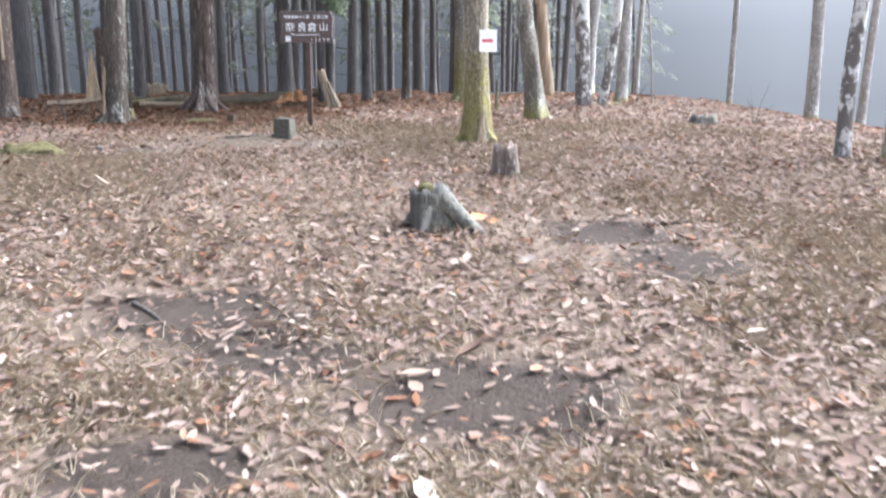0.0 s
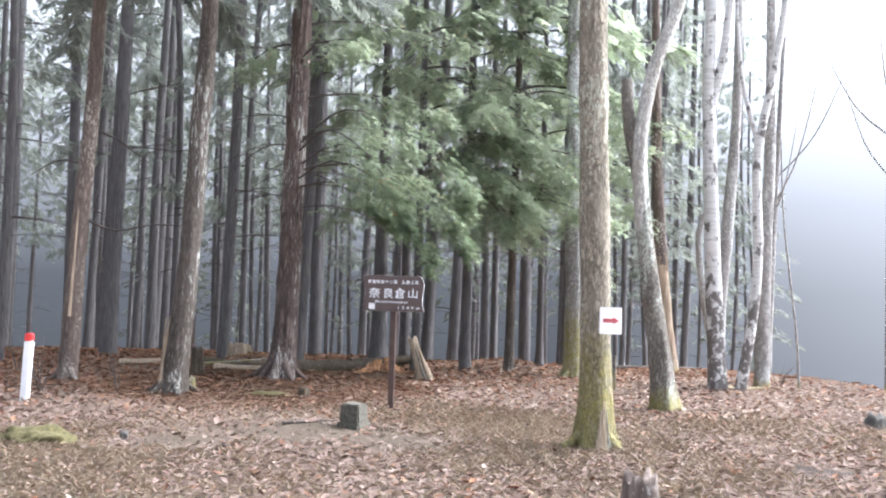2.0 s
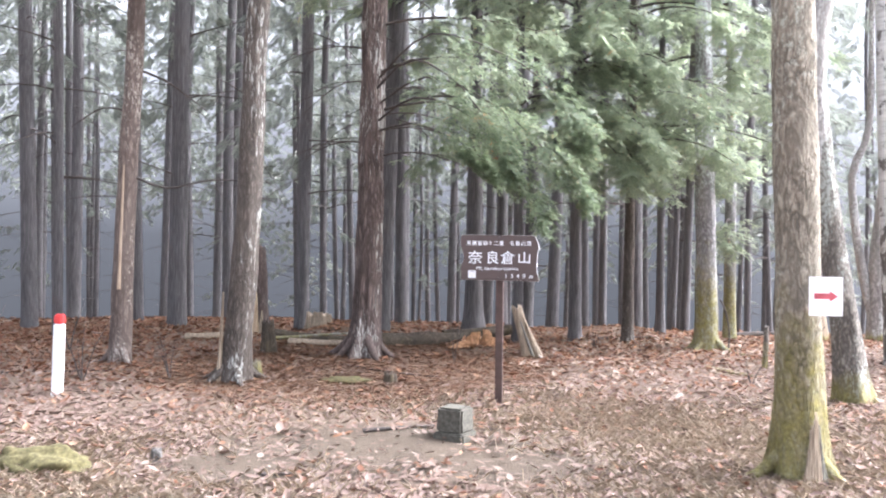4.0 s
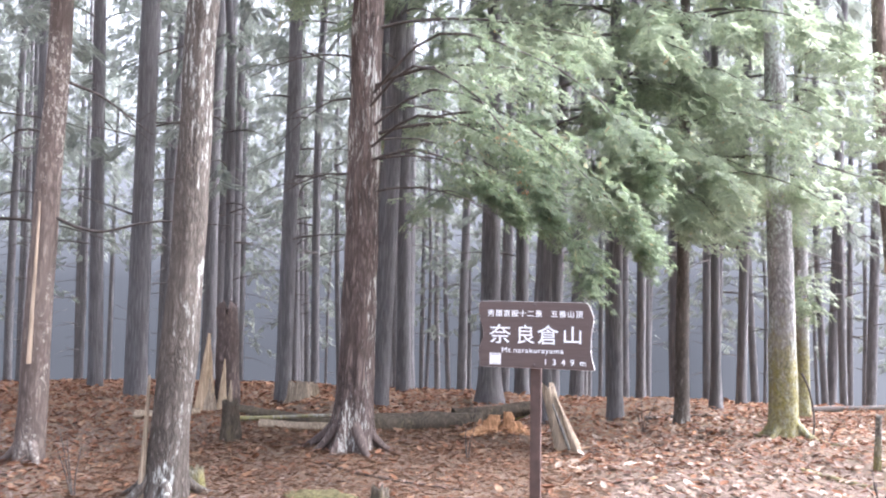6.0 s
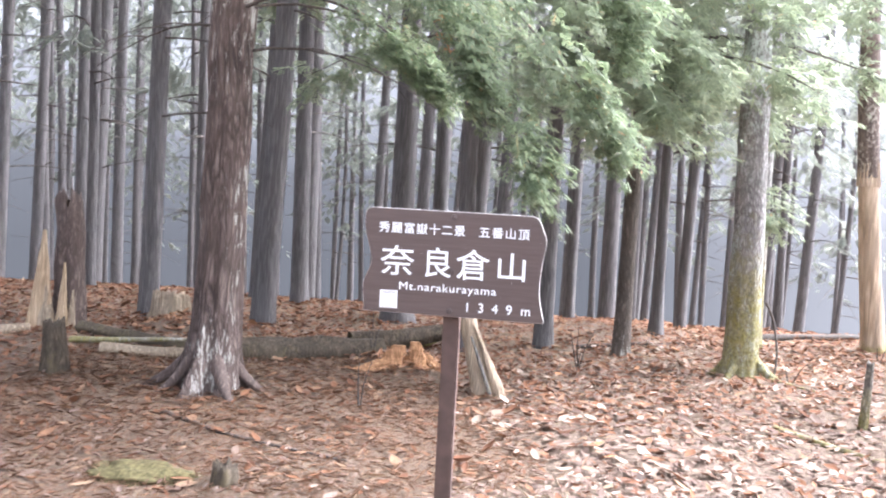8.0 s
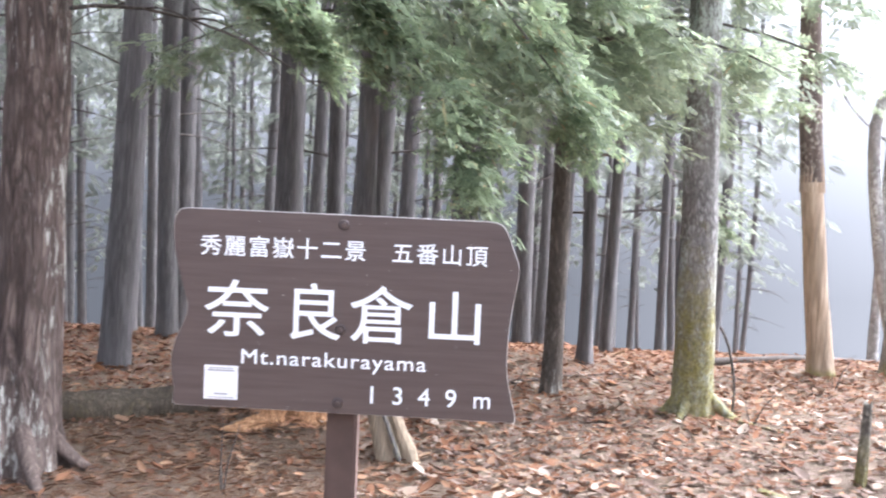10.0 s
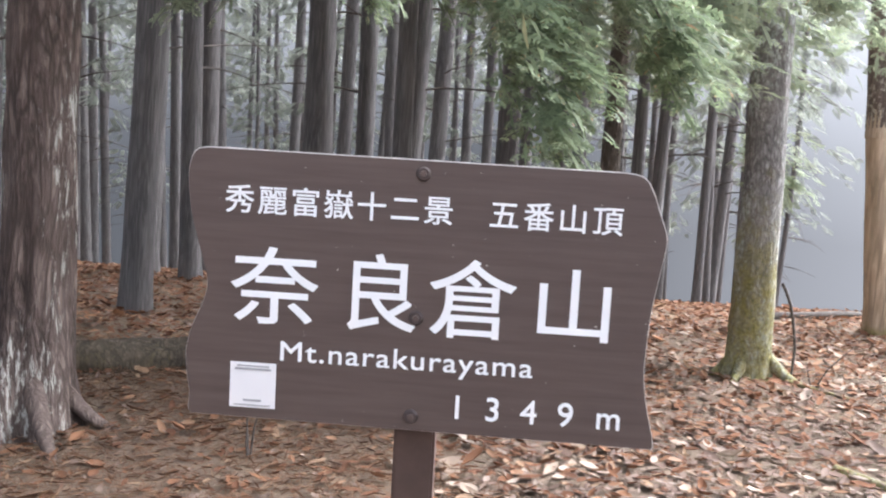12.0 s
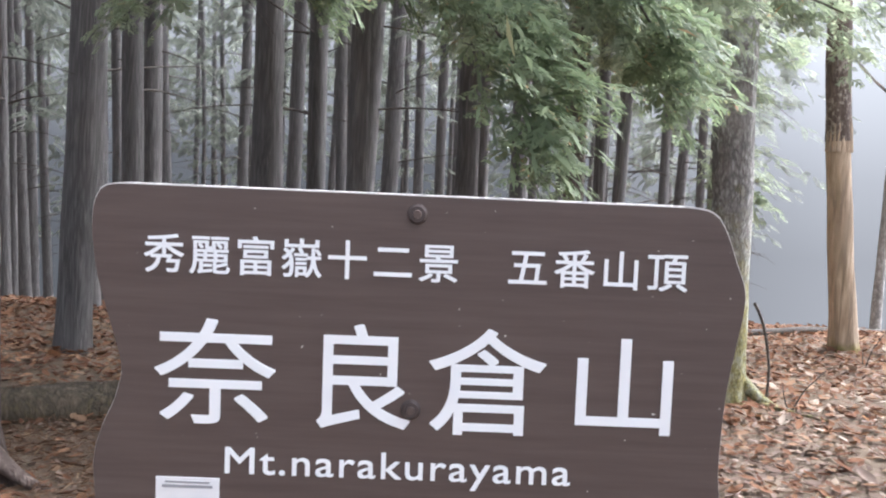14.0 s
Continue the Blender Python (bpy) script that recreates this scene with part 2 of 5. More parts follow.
def fog_glow_material():
    """Glowing distance in fog, its brightness painted: dim blue-grey under the far woods, paler over the open slope and
    with height.
    """
    k = Nodes("glowing_fog_distance")
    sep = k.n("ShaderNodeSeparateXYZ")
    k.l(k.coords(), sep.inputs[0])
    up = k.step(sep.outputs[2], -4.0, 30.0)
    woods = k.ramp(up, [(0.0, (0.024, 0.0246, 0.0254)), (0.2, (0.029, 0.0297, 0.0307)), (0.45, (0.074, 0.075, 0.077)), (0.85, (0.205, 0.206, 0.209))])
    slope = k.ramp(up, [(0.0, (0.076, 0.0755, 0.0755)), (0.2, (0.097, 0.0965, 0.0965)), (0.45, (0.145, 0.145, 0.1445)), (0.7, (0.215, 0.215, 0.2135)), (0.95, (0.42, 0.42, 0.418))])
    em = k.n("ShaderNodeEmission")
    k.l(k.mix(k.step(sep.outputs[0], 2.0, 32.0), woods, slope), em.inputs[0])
    em.inputs[1].default_value = FOG_GLOW
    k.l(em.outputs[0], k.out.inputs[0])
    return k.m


FOG_GLOW = 1.28
M_FOG_GLOW = fog_glow_material()


def plain(name, colour, rough=0.5, spec=0.4, vary=0.12, scale=20.0, bump=0.0):
    k = Nodes(name)
    nz = k.noise(k.coords(), scale, 5)
    col = k.mix(k.step(nz, 0.3, 0.7, 0.0, 1.0), tuple(c * (1 - vary) for c in colour), tuple(min(1, c * (1 + vary)) for c in colour))
    if bump:
        k.bump(nz, bump, 0.004)
    return k.done(col, rough, spec)


def board_material():
    k = Nodes("brown_printed_wood_board")
    grain = k.noise(k.coords((1.2, 1, 22)), 4, 6, 0.65)
    col = k.ramp(grain, [(0.3, (0.078, 0.056, 0.050)), (0.55, (0.100, 0.073, 0.064)), (0.8, (0.118, 0.088, 0.077))])
    specks = k.noise(k.coords(), 160, 1)
    col = k.mix(k.step(specks, 0.80, 0.83), col, (0.5, 0.47, 0.43))
    return k.done(col, 0.45, 0.45)


M_BOARD = board_material()
M_LETTER = plain("white_lettering", (0.86, 0.87, 0.88), 0.5, 0.3, 0.02)
# Light along the board's chamfer, painted as a pale edge colour.
M_EDGE_LIGHT = plain("edge_light_tone", (0.62, 0.60, 0.57), 0.6, 0.3, 0.1, 60)
M_POST = plain("brown_painted_post", (0.085, 0.055, 0.045), 0.6, 0.35, 0.25, 14, 0.3)
M_BOLT = plain("dark_brown_bolt", (0.06, 0.045, 0.042), 0.45, 0.5, 0.2)
M_PAPER = plain("white_laminated_paper", (0.82, 0.81, 0.81), 0.4, 0.4, 0.03, 6)
M_INK = plain("grey_print", (0.35, 0.35, 0.36), 0.6)
M_RED = plain("faded_red_print", (0.74, 0.22, 0.25), 0.5, 0.3, 0.1, 30)
M_WHITE = plain("white_plastic_pile", (0.80, 0.80, 0.80), 0.4, 0.4, 0.05, 9)
M_REDCAP = plain("red_plastic_cap", (0.62, 0.06, 0.055), 0.4, 0.4, 0.1, 9)
M_STONE = plain("weathered_granite", (0.092, 0.086, 0.068), 0.9, 0.2, 0.45, 45, 0.7)
M_MOSS = plain("yellow_green_moss", (0.105, 0.092, 0.045), 0.95, 0.1, 0.55, 40, 0.9)
M_TAN = plain("dry_orange_leaf", (0.50, 0.24, 0.11), 0.7, 0.3, 0.2, 40)


# ---- mesh helpers ----
def mesh(name, verts, faces, material, smooth=False):
    me = bpy.data.meshes.new(name)
    me.from_pydata([tuple(v) for v in verts], [], [tuple(f) for f in faces])
    me.materials.append(material)
    if smooth:
        me.shade_smooth()
    return me


def part_of(name, me, parent, label=""):
    ob = new(name, me)
    ob.parent = parent
    return tagged(ob, label)


def part(name, bm, material, parent, label="", smooth=False):
    me = bpy.data.meshes.new(name)
    bm.to_mesh(me)
    bm.free()
    me.materials.append(material)
    if smooth:
        me.shade_smooth()
    return part_of(name, me, parent, label)


def base(name, place, label, category, group="", turn=0.0):
    ob = new(name)
    ob.matrix_basis = pose(*place, 0, 0, turn)
    ob.empty_display_size = 0.1
    return tagged(ob, label, category, group)


def box(bm, size, centre, bevel=0.0, taper=1.0, turn=None):
    made = bmesh.ops.create_cube(bm, size=1.0)["verts"]
    for v in made:
        k = taper if v.co.z > 0 else 1.0
        v.co = Vector((v.co.x * size[0] * k, v.co.y * size[1] * k, v.co.z * size[2]))
        if turn:
            v.co = turn @ v.co
        v.co += Vector(centre)
    if bevel:
        edges = {e for v in made for e in v.link_edges}
        bmesh.ops.bevel(bm, geom=list(edges), offset=bevel, segments=2, affect="EDGES")


def smoothstep(v, lo, hi):
    s = np.clip((v - lo) / (hi - lo), 0, 1)
    return s * s * (3 - 2 * s)


PATCHES = [(1.0, 5.4, 0.5, 0.42), (1.3, 4.75, 0.42, 0.4), (-1.15, 4.05, 0.62, 0.5), (-0.75, 3.6, 0.5, 0.3), (0.15, 3.2, 0.75, 0.45), (-0.9, 2.7, 0.45, 0.3), (2.0, 8.9, 0.5, 0.3)]
TRODDEN = [(-2.2, 9.55, 1.45, 0.85), (-3.0, 8.9, 0.7, 0.42), (-1.4, 9.3, 0.8, 0.6)]


def bare_at(x, y):
    """How bare the soil lies, 0 to 1."""
    return np.maximum(patch_at(x, y, PATCHES), patch_at(x, y, TRODDEN))


def patch_at(x, y, patches):
    b = np.zeros_like(x)
    for px, py, rx, ry in patches:
        b = np.maximum(b, np.clip(1.25 - np.sqrt(((x - px) / rx) ** 2 + ((y - py) / ry) ** 2) * 0.9, 0, 1))
    return b


def ground_at(x, y):
    """The height of the hilltop."""
    x, y = np.asarray(x, float), np.asarray(y, float)
    z = 0.30 * smoothstep(y, 0.5, 8.5)
    z = z - 0.17 * np.logaddexp(0, (y - 19.6) * 2.0) / 2.0 - 0.16 * np.logaddexp(0, (x - 4.6) * 2.0) / 2.0
    for mx, my, mr, mh in ((-2.65, 15.25, 0.42, 0.16), (-5.0, 16.3, 0.6, 0.16), (-3.3, 16.2, 0.5, 0.10), (-5.9, 15.2, 0.5, 0.08), (-1.0, 18.4, 0.6, 0.1)):
        z = z + mh * np.exp(-((x - mx) ** 2 + (y - my) ** 2) / (mr * mr))
    z = z - 0.04 * np.maximum(0, -9 - x)
    z = z + 0.025 * np.sin(1.3 * x + 0.7 * y) * np.sin(0.9 * y - 0.6 * x + 1.0) + 0.012 * np.sin(4.1 * x + 1) * np.sin(3.7 * y)
    return np.maximum(z, -14.0)


def gz(x, y):
    return float(ground_at(x, y))


# ---- ground and distance ----
def build_ground():
    def line(lo, hi, cell, far):
        mid = list(np.arange(lo, hi + 1e-6, cell))
        step, out = cell, []
        v = hi
        while v < far:
            step *= 1.3
            v += step
            out.append(v)
        back, step, v = [], cell, lo
        while v > -far:
            step *= 1.3
            v -= step
            back.append(v)
        return np.array(back[::-1] + mid + out)

    xs, ys = line(-9, 9, 0.12, 600), line(-2, 22, 0.12, 600)
    gx, gy = np.meshgrid(xs, ys)
    zz = ground_at(gx, gy)
    zz = zz + np.array([[0.02 * noise.noise((a * 2.3, b * 2.3, 0.3)) if abs(a) < 12 and -4 < b < 26 else 0.0 for a in xs] for b in ys])
    verts = np.stack([gx, gy, zz], -1).reshape(-1, 3)
    w = len(xs)
    i = np.arange(len(ys) - 1)[:, None] * w + np.arange(w - 1)[None, :]
    faces = np.stack([i, i + 1, i + w + 1, i + w], -1).reshape(-1, 4)
    me = mesh("ground", verts.tolist(), faces.tolist(), M_GROUND, True)
    at = me.attributes.new("bare", "FLOAT", "POINT")
    at.data.foreach_set("value", bare_at(gx, gy).reshape(-1).astype(np.float32))
    at = me.attributes.new("trodden", "FLOAT", "POINT")
    at.data.foreach_set("value", patch_at(gx, gy, TRODDEN).reshape(-1).astype(np.float32))
    tagged(new("ground", me), "hilltop of brown leaf mould with bare soil patches", "ground", kind="structure")


build_ground()


# An emissive ring stands in for the light that fog would scatter.
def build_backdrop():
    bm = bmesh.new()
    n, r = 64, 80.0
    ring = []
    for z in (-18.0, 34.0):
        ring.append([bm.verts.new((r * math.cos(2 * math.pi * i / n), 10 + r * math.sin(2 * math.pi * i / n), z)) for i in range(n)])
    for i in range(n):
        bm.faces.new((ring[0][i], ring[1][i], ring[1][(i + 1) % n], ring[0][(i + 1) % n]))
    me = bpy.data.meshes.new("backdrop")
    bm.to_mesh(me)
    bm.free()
    me.materials.append(M_FOG_GLOW)
    tagged(new("backdrop", me), "glowing backdrop painted as pale grey fog round the hilltop", "fog", kind="structure")


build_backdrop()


# ---- trees ----
def tube(points, radii, seg=14, lobes=0.0, rough=0.04, seed=0, jag=0.0):
    """A bent, tapering stem: rings of vertices along the points, uneven like bark, with root lobes at the foot."""
    rng = random.Random(seed)
    pts = [Vector(p) for p in points]
    verts, faces = [], []
    phase = rng.uniform(0, 6.28)
    count = rng.choice((4, 5, 6))
    n = len(pts)
    for i, (p, r) in enumerate(zip(pts, radii)):
        d = (pts[min(i + 1, n - 1)] - pts[max(i - 1, 0)]).normalized()
        u = d.cross(Vector((0, 1, 0.02))).normalized()
        v = d.cross(u).normalized()
        rise = (p - pts[0]).length
        for j in range(seg):
            a = 2 * math.pi * j / seg
            k = 1 + rough * noise.noise((3 * math.cos(a) + seed, 3 * math.sin(a), rise * 1.8)) * 1.6
            k += lobes * math.exp(-rise / 0.22) * (0.35 + max(0.0, math.cos(count * a + phase)) ** 1.5 * (0.7 + 0.5 * math.sin(2.1 * a + seed)))
            q = p + (u * math.cos(a) + v * math.sin(a)) * r * k
            if jag and i == n - 1:
                q += d * rng.uniform(-jag, jag)
            verts.append(q)
    for i in range(n - 1):
        for j in range(seg):
            a, b = i * seg + j, i * seg + (j + 1) % seg
            faces.append((a, a + seg, b + seg, b))
    verts.append(pts[-1] + (pts[-1] - pts[-2]).normalized() * radii[-1] * (0.3 if not jag else -0.5))
    for j in range(seg):
        faces.append(((n - 1) * seg + j, len(verts) - 1, (n - 1) * seg + (j + 1) % seg))
    return verts, faces


def stem_points(path, step=0.22):
    """Points close together along a smooth line through a few."""
    path = [Vector(p) for p in path]
    if len(path) == 2:
        n = max(3, int((path[1] - path[0]).length / step))
        return [path[0].lerp(path[1], i / n) for i in range(n + 1)]
    out = []
    for i in range(len(path) - 1):
        p0, p1, p2, p3 = path[max(i - 1, 0)], path[i], path[i + 1], path[min(i + 2, len(path) - 1)]
        n = max(2, int((p2 - p1).length / step))
        for s in range(n):
            t = s / n
            out.append(0.5 * ((2 * p1) + (p2 - p0) * t + (2 * p0 - 5 * p1 + 4 * p2 - p3) * t * t + (3 * p1 - p0 - 3 * p2 + p3) * t ** 3))
    return out + [path[-1]]


def trunk_part(parent, path, r0, r1, material, seed, seg=22, lobes=0.5, rough=0.06, name="trunk", step=0.16, jag=0.0, label=""):
    pts = stem_points(path, step)
    n = len(pts)
    radii = [r0 + (r1 - r0) * i / (n - 1) for i in range(n)]
    verts, faces = tube(pts, radii, seg, lobes, rough, seed, jag)
    return part_of(name, mesh(name, verts, faces, material, True), parent, label)


def spray_template(pairs, length, width):
    """A flat, feathered evergreen spray along +x."""
    verts, faces = [], []

    def kite(o, d, l, w):
        s = Vector((-d.y, d.x, 0))
        k = len(verts)
        verts.extend([o, o + d * l * 0.55 + s * w, o + d * l + Vector((0, 0, -0.12 * l)), o + d * l * 0.45 - s * w])
        faces.append((k, k + 1, k + 2, k + 3))

    for i in range(pairs):
        t = (i + 0.6) / pairs
        l = width * (0.35 + 0.65 * math.sin(math.pi * min(1, 0.25 + 0.7 * t))) * (1.0 - 0.45 * t)
        for side in (-1, 1):
            d = Vector((0.78, side * 0.62, 0)).normalized()
            o = Vector((length * t + 0.012 * side, 0, -0.16 * length * t * t))
            kite(o, d, l, l * 0.17)
    kite(Vector((length * 0.5, 0, -0.06 * length)), Vector((1, 0, 0)), length * 0.55, width * 0.07)
    return np.array([tuple(v) for v in verts]), np.array(faces)


def fine_template(pairs, length, width):
    """A lacy evergreen spray along +x: shoots that carry shoots."""
    verts, faces = [], []

    def kite(o, d, l, w):
        s = Vector((-d.y, d.x, 0))
        k = len(verts)
        verts.extend([o, o + d * l * 0.6 + s * w, o + d * l + Vector((0, 0, -0.15 * l)), o + d * l * 0.5 - s * w])
        faces.append((k, k + 1, k + 2, k + 3))

    for i in range(pairs):
        t = (i + 0.5) / pairs
        l = width * (1.05 - 0.7 * t) * (0.6 + 0.4 * math.sin(2.4 * i + 1))
        for side in (-1, 1):
            d = Vector((0.74, side * 0.67, 0)).normalized()
            o = Vector((length * t + 0.01 * side, 0, -0.2 * length * t * t))
            for q in range(3):
                u = 0.2 + 0.27 * q
                for turn in (-0.75, 0.75):
                    e = Vector((d.x * math.cos(turn) - d.y * math.sin(turn), d.x * math.sin(turn) + d.y * math.cos(turn), 0))
                    kite(o + d * l * u - Vector((0, 0, 0.12 * l * u)), e, l * (0.46 - 0.12 * q), l * 0.075)
            kite(o, d, l, l * 0.06)
    kite(Vector((length * 0.4, 0, -0.05 * length)), Vector((1, 0, 0)), length * 0.6, width * 0.06)
    return np.array([tuple(v) for v in verts]), np.array(faces)


NEAR_SPRAY = fine_template(5, 0.24, 0.12)
MID_SPRAY = spray_template(6, 0.36, 0.17)
FAR_SPRAY = spray_template(3, 0.75, 0.48)


def place_many(template, mats):
    """One vertex and face list for a template set at many places. mats: (n, 3, 4)."""
    tv, tf = template
    mats = np.asarray(mats)
    v = np.einsum("nij,kj->nki", mats[:, :, :3], tv) + mats[:, None, :, 3]
    f = tf[None] + (np.arange(len(mats)) * len(tv))[:, None, None]
    return v.reshape(-1, 3), f.reshape(-1, tf.shape[1])


def quick_mesh(name, verts, faces, material):
    """A mesh from arrays of equal-sided faces."""
    me = bpy.data.meshes.new(name)
    n, k = faces.shape
    me.vertices.add(len(verts))
    me.vertices.foreach_set("co", verts.astype(np.float32).ravel())
    me.loops.add(n * k)
    me.loops.foreach_set("vertex_index", faces.astype(np.int32).ravel())
    me.polygons.add(n)
    me.polygons.foreach_set("loop_start", np.arange(0, n * k, k, dtype=np.int32))
    me.update(calc_edges=True)
    me.validate()
    me.materials.append(material)
    return me


def spray_matrix(rng, place, heading, scale, droop):
    m = Matrix.Translation(place) @ Euler((rng.uniform(-0.6, 0.6), droop, heading), "XYZ").to_matrix().to_4x4() @ Matrix.Scale(scale, 4)
    return np.array(m)[:3]


def branch_line(rng, root, heading, length, rise, droop):
    d = Vector((math.cos(heading), math.sin(heading), 0))
    pts = []
    for i in range(7):
        t = i / 6
        side = Vector((-d.y, d.x, 0)) * 0.12 * length * math.sin(3 * t + heading)
        pts.append(Vector(root) + d * length * t + side * t + Vector((0, 0, rise * length * t - droop * length * t * t)))
    return pts


def leafy_branch(rng, pts, template, count, scale, mats, start=0.22):
    for _ in range(count):
        t = start + (1 - start) * rng.random() ** 0.8
        s = t * (len(pts) - 1)
        i = min(int(s), len(pts) - 2)
        p = pts[i].lerp(pts[i + 1], s - i)
        d = pts[i + 1] - pts[i]
        heading = math.atan2(d.y, d.x) + rng.choice((-1, 1)) * rng.uniform(0.1, 1.15)
        reach = rng.uniform(0, 0.38) * (1.2 - t) * len(pts) / 7
        p = p + Vector((math.cos(heading) * reach, math.sin(heading) * reach, rng.uniform(-0.22, 0.05)))
        mats.append(spray_matrix(rng, p, heading, scale * rng.uniform(0.65, 1.25), rng.uniform(0.1, 0.95)))


def stem(name, parent, pts, r0, r1, material, seed, seg=7, label=""):
    verts, faces = tube(pts, [r0 + (r1 - r0) * i / (len(pts) - 1) for i in range(len(pts))], seg, 0, 0.08, seed)
    return part_of(name, mesh(name, verts, faces, material, True), parent, label)


# the evergreen tree behind the summit board, in three stems
def cypress(place, r0, height, label, seed, branches, lean=(0, 0), aim=None, material=None, low=2.2, low_branches=()):
    rng = random.Random(seed)
    tree = base("cypress_tree", (place[0], place[1], gz(*place) - 0.05), label, "tree", "evergreens at the edge of the grove")
    trunk_part(tree, [(0, 0, 0), (lean[0] * 0.4, lean[1] * 0.4, height * 0.45), (lean[0], lean[1], height)], r0, 0.03, material or M_MOSSY, seed, 14, 0.5)
    mats, high = [], []
    for i, (z, heading, length) in enumerate(low_branches):
        pts = branch_line(rng, (0, 0, z), heading, length, 0.12, 0.48)
        stem("limb", tree, pts, 0.024, 0.004, M_TWIG, seed + 70 + i)
        leafy_branch(rng, pts, NEAR_SPRAY, int(60 * length), 1.3, mats, 0.3)
    for i in range(branches):
        t = i / max(1, branches - 1)
        z = low + (height - low - 0.4) * t + rng.uniform(-0.2, 0.2)
        heading = rng.uniform(0, 2 * math.pi) if aim is None or rng.random() < 0.35 else rng.gauss(aim, 0.75)
        length = rng.uniform(1.5, 2.6) * (1.0 - 0.35 * t)
        root = Vector((lean[0] * z / height, lean[1] * z / height, z))
        pts = branch_line(rng, root, heading, length, 0.22, 0.42)
        stem("limb", tree, pts, 0.022, 0.004, M_TWIG, seed + i)
        if z < 5.4:
            leafy_branch(rng, pts, NEAR_SPRAY, int(33 * length), 1.35, mats)
        else:
            leafy_branch(rng, pts, MID_SPRAY, int(17 * length), 1.1, high)
    v, f = place_many(MID_SPRAY, high)
    part_of("upper_crown", quick_mesh("upper_crown", v, f, M_PALED_GREEN), tree, "thin green top sprays")
    v, f = place_many(NEAR_SPRAY, mats)
    part_of("crown", quick_mesh("crown", v, f, M_PALED_GREEN), tree, "drooping green evergreen sprays")
    return tree


cypress((-1.55, 17.0), 0.10, 10.5, "slender cypress with green sprays over the summit board", 11, 40, aim=-1.5, material=M_CEDAR_HAZED, low=3.0, low_branches=((2.95, -1.52, 2.1), (3.15, -1.72, 2.2), (3.1, -1.32, 2.3), (3.5, -1.2, 2.5), (3.2, -1.0, 2.0), (3.8, -1.62, 2.4)))
cypress((-0.78, 16.75), 0.085, 9.5, "thin lichened cypress with drooping green sprays", 12, 30, (0.1, 0.1), aim=-1.2, low=2.5, material=M_LICHEN)
cypress((0.75, 18.2), 0.10, 10.5, "cypress with pale misty sprays behind a mossy trunk", 13, 20, aim=-2.0, low=3.3, low_branches=((1.9, -1.75, 1.0), (2.9, -1.9, 1.5)))
cypress((-3.28, 18.0), 0.16, 10.5, "cypress with sparse sprays inside the grove", 14, 26, aim=-1.6, low=4.0, material=M_CEDAR_HAZED)
cypress((-2.35, 16.6), 0.085, 10.0, "slim cypress with green sprays beside the stout cedar", 17, 22, aim=-0.8, low=3.4, material=M_CEDAR_HAZED)
cypress((-0.30, 18.3), 0.07, 8.0, "spindly cypress sapling with few sprays", 15, 14, aim=-1.6, low=3.2, material=M_CEDAR_HAZED)


def dead_limbs(tree, rng, height, r, count, lo, hi, length=(0.6, 1.6), seed=0):
    for i in range(count):
        z = rng.uniform(lo, hi)
        pts = branch_line(rng, (0, 0, z), rng.uniform(0, 6.28), rng.uniform(*length), rng.uniform(-0.1, 0.35), rng.uniform(0.05, 0.5))
        stem("dead_limb", tree, pts, 0.016, 0.003, M_TWIG, seed + i, 5)


